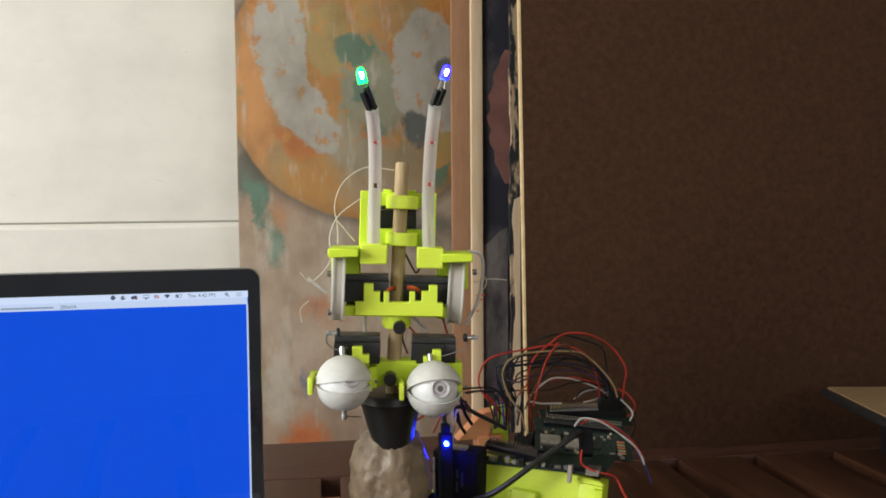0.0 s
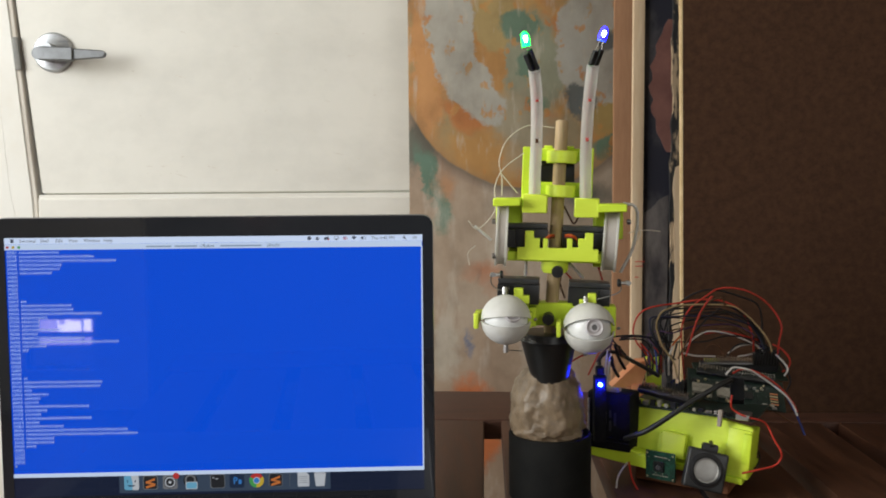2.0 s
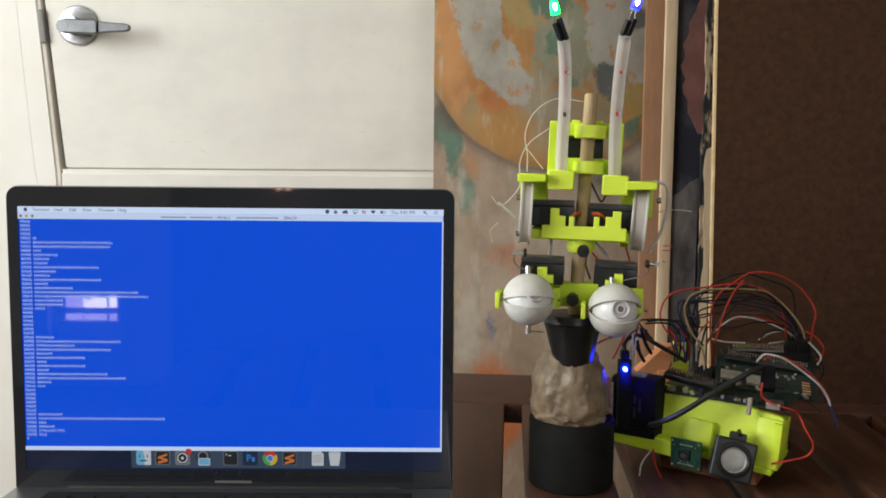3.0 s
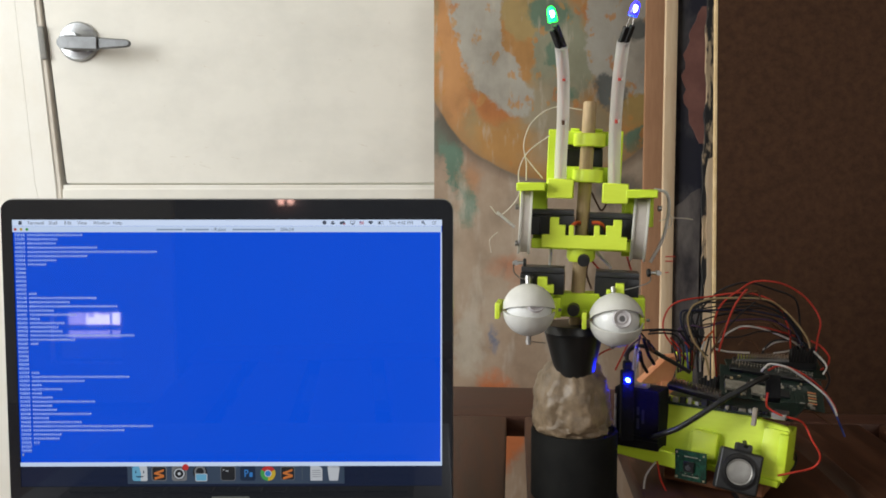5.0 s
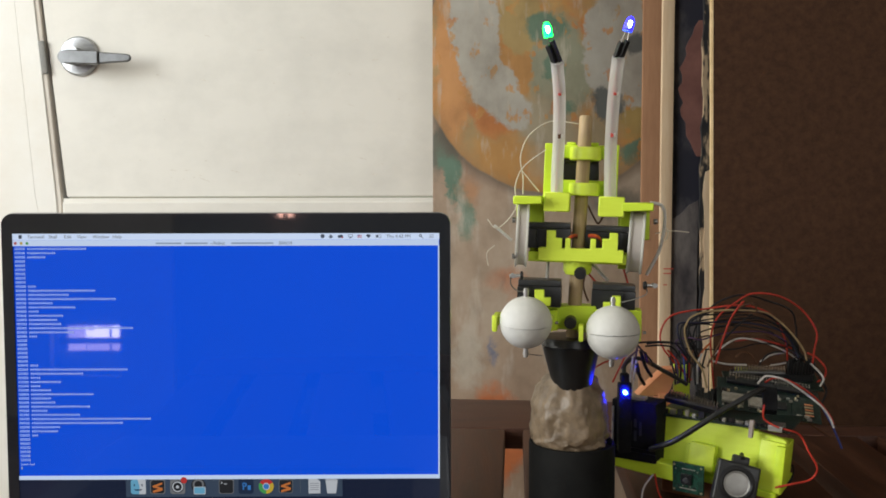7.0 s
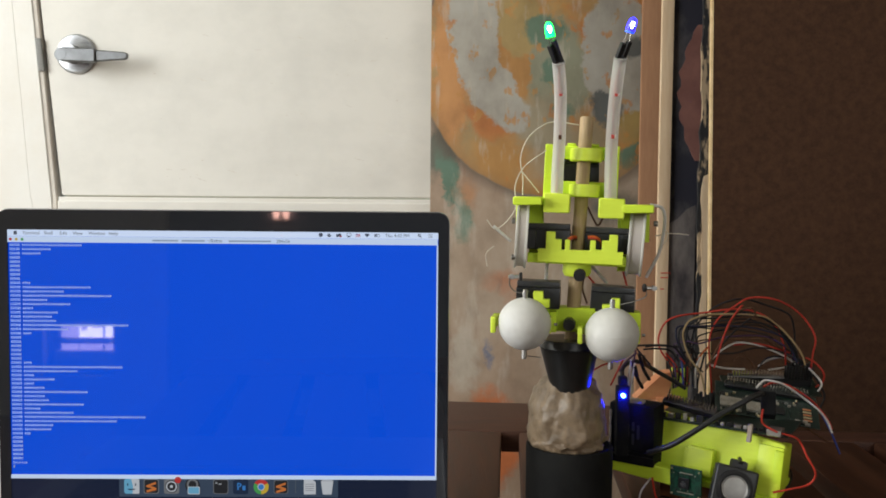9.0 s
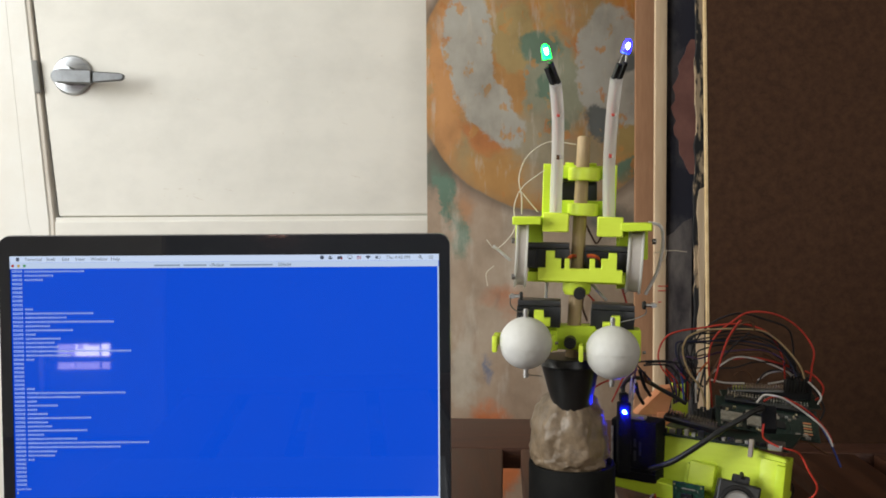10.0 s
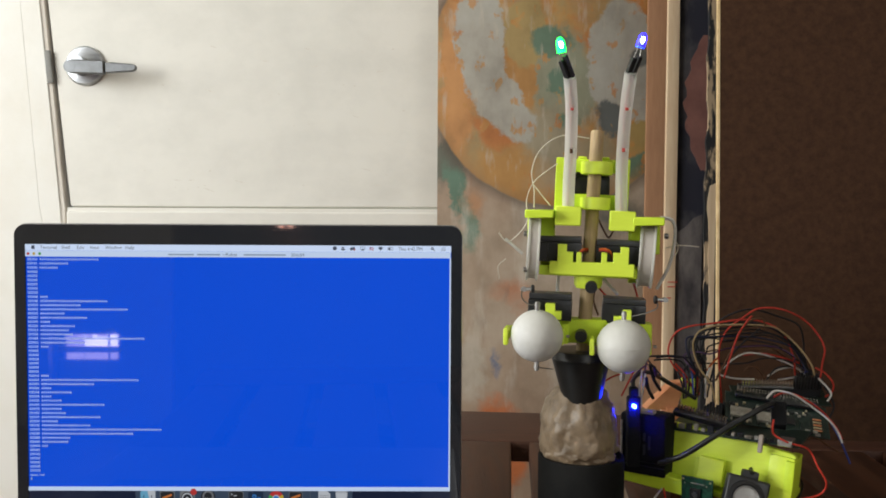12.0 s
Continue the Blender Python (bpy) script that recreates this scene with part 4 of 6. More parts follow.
TEXT_HOME = Matrix.Translation(text_at - ORIGIN[lid]) @ LID.to_3x3().to_4x4()


def text_line(count, seed):
    verts, faces = [], []
    rnd = random.Random(seed)

    def quad(x0, z0, x1, z1):
        i = len(verts)
        verts.extend([(x0, 0, z0), (x1, 0, z0), (x1, 0, z1), (x0, 0, z1)])
        faces.append((i, i + 1, i + 2, i + 3))

    for c in range(5):
        x = c * COL
        strokes = ((0.0002, 0.0001, 0.0005, 0.0018), (0.0010, 0.0001, 0.0013, 0.0018), (0.0002, 0.0001, 0.0013, 0.0004), (0.0002, 0.0015, 0.0013, 0.0018), (0.0002, 0.0008, 0.0013, 0.0011))
        drop = 4 if count == 0 or c == 0 else rnd.choice((0, 0, 1, 4, 4))
        for k, (x0, z0, x1, z1) in enumerate(strokes):
            if k != drop:
                quad(x + x0, z0, x + x1, z1)
    for c in range(count):
        x = (6 + c) * COL
        quad(x + 0.0003, 0, x + 0.00052, 0.0018)
        quad(x + 0.0008, 0, x + 0.00102, 0.0018)
        quad(x + 0.0001, 0.0005, x + 0.0012, 0.00074)
        quad(x + 0.0001, 0.0010, x + 0.0012, 0.00124)
    me = bpy.data.meshes.new("text_line")
    me.from_pydata(verts, [], faces)
    me.materials.append(M["text"])
    return me


TEXT_ROWS = []
blank_row = text_line(0, 0)


def link_row(g, me):
    ob = new("text_line", me)
    ob.parent = lid
    TEXT_ROWS.append((ob, g))
    return ob


for i, count in enumerate(COUNTS):
    link_row(FIRST + i, text_line(count, i) if count else blank_row)
link_row(FIRST + len(COUNTS), finish(words("Speak fool", 0.0026), "text_line", "text"))
part("cursor", screen_bm(-DX + 0.0014, 0.2073 - 53.78 * ROW, -DX + 0.0025, 0.2073 - 53.78 * ROW + 0.0020, -0.0008), "ink_soft", lid, smooth=None)

# ---- robot ----
AX, AY = 0.116, 0.632
robot = thing("robot", (AX, 0.645, -0.008), "neon yellow printed robot head with ball eyes and antennae", "robot")


def along(z):
    """The dowel's axis at a height."""
    return Vector((0.117 + 0.053 * (z - 0.143), AY, z))


BX, BY = 0.119, 0.648
part("base", lathe([(0, -0.008), (0.0342, -0.008), (0.0352, -0.007), (0.0354, 0.0462), (0.0347, 0.0478), (0.0328, 0.0482), (0.0318, 0.043), (0, 0.043)], 48, Matrix.Translation((BX, BY, 0))), "foam", robot, "matt black round tube base")


def clay_dome():
    bm = bmesh.new()
    bmesh.ops.create_icosphere(bm, subdivisions=5, radius=1)
    for v in bm.verts:
        d = v.co.normalized()
        lump = 0.08 * noise.noise(d * 2.6 + Vector((5, 2, 1))) + 0.05 * noise.noise(d * 5.5) + 0.050 * noise.noise(d * 10) + 0.030 * noise.noise(d * 23)
        h = d.z
        k = 1 + lump
        flat = math.hypot(d.x, d.y) or 1e-6
        rad = 0.0318 * (1 - abs(h) ** 2.7) ** (1 / 2.4) * k
        v.co = Vector((BX - 0.003 + d.x / flat * rad, BY - 0.002 + d.y / flat * rad, 0.058 + h * (0.050 if h > 0 else 0.018) * (1 + 0.5 * lump)))
    return bm


part("clay", clay_dome(), "clay", robot, "lumpy grey clay with thumb marks", smooth=70)
CT, CB = Vector((0.1155, 0.634, 0.132)), Vector((0.117, 0.637, 0.094))
part("cone", join(rod(CB, CT, 0.0148, 0.0240, 36, 0.0006), rod(CT - Vector((0, 0, 0.0015)), CT + Vector((0, 0, 0.0050)), 0.0248, 0.0240, 36, 0.0008)), "cone", robot, "glossy black plastic cone")
part("dowel", rod(along(0.115), along(0.3125), 0.0056, 0.0052, 24, 0.0008), "dowel", robot, "round wooden dowel")

# top bracket with collars
TILT_R = Matrix.Translation(along(0.27)) @ Matrix.Rotation(radians(2.2), 4, "Y")


def up(lo, hi, bevel=0.0006):
    return box(lo, hi, bevel, 1, m=TILT_R)


part("bracket", join(up((-0.029, 0.000, -0.026), (-0.0205, 0.018, 0.0205)), up((0.0205, 0.000, -0.026), (0.029, 0.018, 0.0205)),
                     up((-0.0205, 0.006, 0.0095), (0.0205, 0.018, 0.0200)), up((-0.012, 0.006, 0.0200), (-0.005, 0.018, 0.0222)), up((0.006, 0.006, 0.0200), (0.013, 0.018, 0.0222)),
                     up((-0.0205, 0.006, -0.020), (0.0205, 0.018, -0.008))), "neon", robot)
for z, r in ((0.0125, 0.0125), (-0.0155, 0.0120)):
    m = TILT_R @ Matrix.Translation((0.0015, -0.001, z))
    part("collar", lathe([(0.0058, -0.005), (r - 0.0006, -0.005), (r, -0.0044), (r, 0.0044), (r - 0.0006, 0.005), (0.0058, 0.005), (0.0058, -0.005)], 36, m), "neon_light", robot)
for x0, x1, z0, z1 in ((-0.0305, -0.0105, -0.0335, -0.0185), (0.0120, 0.0318, -0.0360, -0.0205)):
    part("socket", up((x0, -0.022, z0), (x1, 0.004, z1), 0.0008), "neon_light", robot)


def servo(a, b, gear_side=0, rot=0.0):
    """A small servo: case between two corners, flange, lid seam, label and boss."""
    a, b = Vector(a), Vector(b)
    c, s = (a + b) / 2, b - a
    m = Matrix.Translation(c) @ Matrix.Rotation(radians(rot), 4, "Y")
    h = s / 2
    body = part("servo", box((-h.x, -h.y, -h.z), (h.x, h.y, h.z * 0.55), 0.0008, 2, m=m), "servo", robot, "small black servo motor")
    part("servo_lid", box((-h.x * 0.98, -h.y * 0.97, h.z * 0.58), (h.x * 0.98, h.y * 0.97, h.z), 0.0007, 2, m=m), "servo_lid", body)
    part("flange", box((-h.x - 0.0 + (0 if gear_side < 0 else 2 * h.x * 0.68), -h.y - 0.0035, -h.z * 0.9), (-h.x + 2 * h.x * (0.26 if gear_side < 0 else 0.76), h.y + 0.002, h.z * 0.5), 0.0004, 1, m=m), "servo", body)
    part("label", box((-h.x * 0.25, -h.y - 0.0002, -h.z * 0.75), (h.x * 0.45, -h.y + 0.0005, h.z * 0.4), m=m), "sticker", body)
    part("seal", box((-h.x * 0.2, -h.y * 0.7, h.z), (h.x * 0.4, h.y * 0.7, h.z + 0.0002), m=m), "sticker", body)
    return body


servo((0.103, 0.645, 0.262), (0.140, 0.660, 0.281), 1)
servo((0.079, 0.622, 0.2085), (0.1145, 0.645, 0.2285), -1, 1)
servo((0.1265, 0.622, 0.2055), (0.1615, 0.645, 0.2255), 1, 2)
servo((0.073, 0.620, 0.1625), (0.107, 0.643, 0.1835), -1, 1.5)
servo((0.1315, 0.620, 0.1590), (0.1655, 0.643, 0.1795), 1, 2.5)

# comb-shaped servo holder
comb = [(0.087, 0.1985), (0.152, 0.1985), (0.152, 0.2085), (0.1475, 0.2085), (0.1475, 0.2215), (0.1412, 0.2215), (0.1412, 0.2168), (0.1358, 0.2168), (0.1358, 0.2095), (0.1310, 0.2095),
        (0.1310, 0.2165), (0.1268, 0.2165), (0.1268, 0.2085), (0.1115, 0.2085), (0.1115, 0.2162), (0.1077, 0.2162), (0.1077, 0.2082), (0.1050, 0.2082), (0.1050, 0.2162), (0.1000, 0.2162),
        (0.1000, 0.2220), (0.0930, 0.2220), (0.0930, 0.2085), (0.087, 0.2085)]
about = Matrix.Translation((0.12, 0, 0.205)) @ Matrix.Rotation(radians(1.8), 4, "Y") @ Matrix.Translation((-0.12, 0, -0.205))
part("comb", prism(comb, 0.611, 0.620, about, 0.0004), "neon_light", robot)
part("shelf", box((0.082, 0.618, 0.197), (0.158, 0.648, 0.2050), 0.0006, 1, m=about), "neon", robot)
part("hub", lathe([(0.0056, -0.006), (0.0095, -0.006), (0.0112, -0.003), (0.0112, 0.005), (0.0056, 0.005)], 32, Matrix.Translation((0.1195, 0.629, 0.1935))), "neon_light", robot)


def black_screw(x, z, y):
    s = part("set_screw", join(rod((x, y, z), (x, y + 0.016, z), 0.0047, None, 22, 0.0005)), "black", robot, "black hexagon socket screw")
    part("socket_hole", rod((x, y - 0.0002, z), (x, y + 0.0004, z), 0.0022, None, 6), "chip", s)


black_screw(0.1198, 0.1895, 0.6095)
black_screw(0.1128, 0.1505, 0.6120)

# cheeks with pulleys
for x0, x1, z0, z1, px, pw, pz, pr, tilt in ((0.070, 0.092, 0.197, 0.2495, 0.0755, 0.0095, 0.219, 0.0255, 3.0), (0.1535, 0.1775, 0.190, 0.2440, 0.1660, 0.0120, 0.2135, 0.0260, 4.0)):
    left = px < AX
    xa, xb = (0.0800, 0.0915) if left else (0.1520, 0.1625)
    part("cheek", join(box((x0, 0.606, z1 - 0.0065), (x1, 0.650, z1), 0.0008, 1), box((xa, 0.643, z0), (xb, 0.650, z1 - 0.004), 0.0006, 1), box((x0, 0.638, z1 - 0.030), (x1 - 0.001, 0.650, z1 - 0.004), 0.0006, 1)), "neon", robot)
    m = Matrix.Translation((px, 0.630, pz)) @ Matrix.Rotation(radians(-6.0 if left else -13.0), 4, "Z") @ Matrix.Rotation(radians(tilt), 4, "Y") @ Matrix.Rotation(radians(90), 4, "Y")
    h = pw / 2
    wheel = part("pulley", lathe([(0, -h), (pr, -h), (pr + 0.0003, -h + 0.0006), (pr, -h + 0.0016), (pr - 0.0018, -h + 0.0020), (pr - 0.0018, h - 0.0020), (pr, h - 0.0016), (pr + 0.0003, h - 0.0006), (pr, h), (0, h)], 48, m), "white_plastic", robot, "white plastic pulley wheel")
    part("groove", lathe([(pr - 0.0014, -h + 0.0019), (pr - 0.0014, h - 0.0019)], 48, m), "groove", wheel)
    sx = px - 0.0085 if left else px + 0.0105
    for dz in (0.012, -0.016) if left else (0.016,):
        part("screw", rod((sx - 0.001, 0.612, pz + dz), (sx + 0.0015, 0.612, pz + dz), 0.0022, None, 12), "dark_steel", robot)

# lower bracket that carries the eyes
part("eye_bracket", join(box((0.094, 0.622, 0.1435), (0.134, 0.640, 0.1625), 0.0008, 1), box((0.131, 0.622, 0.1395), (0.169, 0.640, 0.1600), 0.0008, 1), box((0.0985, 0.612, 0.1440), (0.1045, 0.626, 0.1600), 0.0006, 1)), "neon", robot)
part("upright", prism([(0.0840, 0.1640), (0.0965, 0.1640), (0.0965, 0.1705), (0.0915, 0.1705), (0.0915, 0.1765), (0.0840, 0.1765)], 0.612, 0.619, bevel=0.0004), "neon_light", robot)
part("upright", prism([(0.1375, 0.1600), (0.1510, 0.1600), (0.1510, 0.1715), (0.1445, 0.1715), (0.1445, 0.1665), (0.1375, 0.1665)], 0.612, 0.619, bevel=0.0004), "neon_light", robot)


def shell(r, a0, a1, thick=0.0011, n=20, k=28):
    """Part of a ball shell about the x axis, from angle a0 to a1 (degrees, 0 ahead to -y, 90 up)."""
    bm = bmesh.new()
    grid = []
    for rad in (r, r - thick):
        rows = []
        for i in range(n + 1):
            a = radians(a0 + (a1 - a0) * i / n)
            rows.append([bm.verts.new((rad * math.cos(p), -rad * math.sin(p) * math.cos(a), rad * math.sin(p) * math.sin(a))) for p in (radians(4 + 172 * j / k) for j in range(k + 1))])
        grid.append(rows)
    for rows in grid:
        for i in range(n):
            for j in range(k):
                bm.faces.new((rows[i][j], rows[i][j + 1], rows[i + 1][j + 1], rows[i + 1][j]))
    o, q = grid
    for i in (0, n):
        for j in range(k):
            bm.faces.new((o[i][j], o[i][j + 1], q[i][j + 1], q[i][j]))
    for j in (0, k):
        for i in range(n):
            bm.faces.new((o[i][j], o[i + 1][j], q[i + 1][j], q[i][j]))
    bmesh.ops.recalc_face_normals(bm, faces=bm.faces[:])
    return bm


LIDS = []


def eye(c, r, gaze, upper, lower):
    """One ball eye; gaze: yaw and pitch; upper and lower: open and closed angle of the lids' rims."""
    c = Vector(c)
    ball = part("eyeball", lathe([(0.0175 * math.sin(math.pi * i / 24), -0.0175 * math.cos(math.pi * i / 24)) for i in range(25)], 40, Matrix.Translation(c)), "eye", robot, "smooth white inner eyeball", smooth=60, at=c)
    g = Matrix.Translation(c) @ Matrix.Rotation(radians(gaze[0]), 4, "Z") @ Matrix.Rotation(radians(gaze[1]), 4, "X") @ Matrix.Rotation(radians(90), 4, "X")
    part("iris", lathe([(0.0072, 0.0156), (0.0071, 0.0180), (0.0065, 0.0187), (0.0056, 0.0185), (0.0049, 0.0174), (0.0038, 0.0174), (0.0034, 0.0181), (0.0024, 0.0181), (0.0021, 0.0170)], 32, g), "iris", ball, "grey raised iris ring", smooth=60)
    part("pupil", lathe([(0, 0.0177), (0.0023, 0.0177)], 24, g), "pupil", ball, "dark grey pupil hole")
    for name, rng, (opened, closed), rad in (("upper_eyelid", (0, 152), upper, r), ("lower_eyelid", (-118, 0), lower, r - 0.0003)):
        ob = part(name, moved(shell(rad, *rng), Matrix.Translation(c)), "lid", robot, "off-white ball-shell eyelid", smooth=50, at=c)
        LIDS.append((ob, c - ORIGIN[robot], opened, closed))
        sgn = 1 if name == "upper_eyelid" else -1
        ang = radians((94 if c.x < AX else 89) if sgn > 0 else (-81.6 if c.x < AX else -98))
        d = Vector((0, -math.cos(ang), math.sin(ang)))
        pin = part("pin", join(rod(c + d * (r - 0.001), c + d * (r + 0.0065), 0.0019, None, 16, 0.0004), rod(c + d * (r + 0.0030), c + d * (r + 0.0045), 0.0022, None, 16)), "steel", ob, "small steel barrel pin")
        if sgn < 0 and c.x < AX:
            part("pin_wire", rod(c + d * (r + 0.004), c + d * (r + 0.0045) + Vector((0.0125, 0, -0.001)), 0.0004, None, 6), "dark_steel", pin)
    for s in (-1, 1):
        x = c.x + s * (r + 0.0012)
        arm = part("ear", join(box((x - 0.0018, c.y - 0.0045, c.z - 0.0065), (x + 0.0018, c.y + 0.0045, c.z + 0.0060), 0.0012, 2), box((x - 0.0018, c.y + 0.002, c.z - 0.004), (x + 0.0018, c.y + 0.030, c.z + 0.004), 0.0008, 1)), "neon_light", robot)
        part("ear_screw", rod((x + s * 0.001, c.y - 0.001, c.z), (x + s * 0.0032, c.y - 0.001, c.z), 0.0012, None, 10), "dark_steel", arm)
    # cross arm that ties the two ears together behind the ball
    part("yoke", box((c.x - r - 0.002, c.y + 0.0235, c.z - 0.004), (c.x + r + 0.002, c.y + 0.029, c.z + 0.004), 0.0008, 1), "neon", robot)


eye((0.0755, 0.600, 0.1530), 0.0201, (13, -25), (16.0, -8.0), (-9.0, -8.4))
eye((0.1415, 0.598, 0.1455), 0.0206, (3, -12), (31.0, 1.0), (-20.0, 0.6))

# horns and links of the lid servos
for x, z, s in ((0.0735, 0.1880, -1), (0.1690, 0.1800, 1)):
    horn = part("horn", rod((x - 0.001 * s, 0.612, z), (x + 0.0012 * s, 0.612, z), 0.0033, None, 18, 0.0004), "black", robot, "round black servo horn")
    part("clamp", join(rod((x + s * 0.0015, 0.611, z), (x + s * 0.0095, 0.611, z - 0.0003), 0.0014, None, 12), rod((x + s * 0.0070, 0.6085, z), (x + s * 0.0070, 0.6135, z), 0.0019, None, 12)), "steel", horn, "steel wire clamp")

# antenna straws with plugs and lights
ANT = (
    ([(0.1010, 0.618, 0.249), (0.1015, 0.618, 0.272), (0.1021, 0.615, 0.295), (0.1003, 0.602, 0.326), (0.0962, 0.587, 0.3475)], (0.0900, 0.581, 0.3600), (0.0880, 0.579, 0.3690), "led_green", "green"),
    ([(0.1427, 0.618, 0.247), (0.1425, 0.618, 0.272), (0.1424, 0.615, 0.296), (0.1412, 0.600, 0.326), (0.1412, 0.586, 0.3510)], (0.1440, 0.580, 0.3610), (0.1470, 0.578, 0.3725), "led_blue", "blue"),
)
for pts, plug, tip, led, word in ANT:
    straw = part("straw", tube(pts, 0.0047, 18, 6), "straw", robot, "translucent white plastic straw antenna")
    for side, color in ((-0.0012, "red"), (0.0012, "brown")):
        part("inner_wire", tube([(p[0] + side * math.sin(2.2 * k + 1), p[1] - 0.001 * math.cos(1.7 * k), p[2] - 0.002) for k, p in enumerate(pts)], 0.0006, 6, 6), "wire_" + color, straw)
    for k, (w, dz) in enumerate(((2, 0.0), (3, 0.0))):
        p = Vector(pts[w])
        part("slit", box((p.x - 0.0016, p.y - 0.0053, p.z - 0.002), (p.x + 0.0008, p.y - 0.0046, p.z + 0.002), 0.0003, 1), "red_paint" if k or word == "blue" else "wire_brown", straw, "red wire seen through a slit")
        part("cut", box((p.x + 0.0008, p.y - 0.0053, p.z - 0.0019), (p.x + 0.0024, p.y - 0.0045, p.z + 0.0016), 0.0003, 1), "white_plastic", straw)
    e, q, t = Vector(pts[-1]), Vector(plug), Vector(tip)
    d = (q - e).normalized()
    side = Vector((d.z, 0, -d.x)).normalized()
    for s, ext in ((-1, 0.0), (1, 0.0022)):
        a, b = e + side * 0.0019 * s - d * 0.003, q + side * 0.0019 * s + d * (ext - 0.001)
        mm = Matrix.Translation((a + b) / 2) @ (b - a).to_track_quat("Z", "Y").to_matrix().to_4x4()
        h = (b - a).length / 2
        part("plug", box((-0.0017, -0.0017, -h), (0.0017, 0.0017, h), 0.0003, 1, m=mm), "black", robot, "black jumper plug")
        part("lead", rod(b, t + side * 0.0011 * s - (t - q).normalized() * 0.004, 0.0004, None, 6), "dark_steel", robot)
    ax = (t - q).normalized()
    mm = Matrix.Translation(t) @ ax.to_track_quat("Z", "Y").to_matrix().to_4x4()
    bulb = part("bulb", lathe([(0.0030, -0.0042), (0.0033, -0.0038), (0.0032, 0.0012), (0.0027, 0.0036), (0.0015, 0.0054), (0, 0.0059)], 24, mm), led, robot, "glowing " + word + " light at the antenna tip")
    # added white piece, pushed out of the bulb's front, for its overexposure
    core = Matrix.Translation((0, -0.0016, -0.0002)) @ mm
    part("core", lathe([(0, -0.0030), (0.0017, -0.0024), (0.0020, 0.0006), (0.0016, 0.0026), (0, 0.0036)], 20, core), "core_" + word, bulb, "white patch imitating the overexposed middle of the light")
    part("rim", lathe([(0, -0.0054), (0.0034, -0.0052), (0.0034, -0.0044), (0, -0.0043)], 24, mm), led if word == "green" else "led_base", bulb)

ROBOT_WIRES = (
    ("thread", [(0.121, 0.64, 0.307), (0.099, 0.64, 0.309), (0.082, 0.64, 0.298), (0.075, 0.64, 0.281), (0.077, 0.64, 0.265), (0.077, 0.64, 0.251)]),
    ("thread", [(0.094, 0.63, 0.286), (0.077, 0.63, 0.273), (0.07, 0.63, 0.258), (0.07, 0.63, 0.239), (0.056, 0.63, 0.224), (0.048, 0.63, 0.231)]),
    ("thread", [(0.076, 0.64, 0.27), (0.09, 0.64, 0.253)]),
    ("tubing", [(0.054, 0.64, 0.226), (0.068, 0.64, 0.214)]),
    ("thread", [(0.053, 0.62, 0.211), (0.047, 0.62, 0.205), (0.048, 0.62, 0.195)]),
    ("tubing", [(0.178, 0.635, 0.244), (0.188, 0.635, 0.241), (0.19, 0.635, 0.228), (0.186, 0.635, 0.206), (0.176, 0.635, 0.186)]),
    ("thread", [(0.19, 0.64, 0.227), (0.194, 0.64, 0.221), (0.193, 0.64, 0.215), (0.189, 0.64, 0.212)]),
    ("thread", [(0.184, 0.64, 0.219), (0.193, 0.64, 0.221), (0.202, 0.64, 0.221), (0.211, 0.64, 0.22)]),
    ("orange", [(0.111, 0.66, 0.217), (0.115, 0.66, 0.219), (0.12, 0.66, 0.219)]),
    ("brown", [(0.129, 0.65, 0.184), (0.128, 0.65, 0.175), (0.132, 0.65, 0.163)]),
    ("red", [(0.132, 0.65, 0.186), (0.14, 0.65, 0.177)]),
    ("red", [(0.162, 0.655, 0.189), (0.166, 0.655, 0.176)]),
    ("tubing", [(0.134, 0.65, 0.195), (0.148, 0.65, 0.18)]),
    ("tubing", [(0.099, 0.65, 0.198), (0.098, 0.65, 0.182)]),
    ("steel", [(0.065, 0.61, 0.188), (0.065, 0.61, 0.181), (0.071, 0.61, 0.176), (0.08, 0.61, 0.177)]),
    ("steel", [(0.169, 0.61, 0.182), (0.17, 0.61, 0.174), (0.162, 0.61, 0.17), (0.15, 0.61, 0.167)]),
    ("purple", [(0.176, 0.66, 0.121), (0.167, 0.66, 0.113), (0.162, 0.66, 0.105)]),
    ("black", [(0.175, 0.665, 0.126), (0.181, 0.665, 0.119), (0.189, 0.665, 0.11)]),
    ("red", [(0.152, 0.655, 0.113), (0.146, 0.655, 0.111), (0.139, 0.655, 0.107)]),
    ("black", [(0.183, 0.66, 0.126), (0.194, 0.66, 0.127), (0.212, 0.66, 0.126)]),
    ("brown", [(0.131, 0.65, 0.242), (0.136, 0.65, 0.232), (0.14, 0.65, 0.227), (0.145, 0.65, 0.236)]),
)
for x0, x1 in ((0.1095, 0.1185), (0.1265, 0.1365)):
    for k, color in enumerate(("orange", "red", "brown")):
        z = 0.2178 - 0.0011 * k
        a, b = (x0, x1) if x0 < AX else (x1, x0)
        part("wire", tube([(a, 0.6205, z - 0.006), (a + (b - a) * 0.15, 0.6195, z - 0.001), (a + (b - a) * 0.55, 0.6195, z + 0.0012), (b, 0.627, z + 0.0008)], 0.00075, 6, 6), "wire_" + color, robot)
RADII = dict(thread=0.00045, tubing=0.0013, steel=0.0005)
for color, pts in ROBOT_WIRES:
    part("wire", tube(pts, RADII.get(color, 0.0008), 6, 6), "wire_" + color, robot)

# ---- controller: printed case, boards, speaker, battery ----
CASE = Matrix.Translation((0.1605, 0.700, 0.0)) @ Matrix.Rotation(radians(-34), 4, "Z")
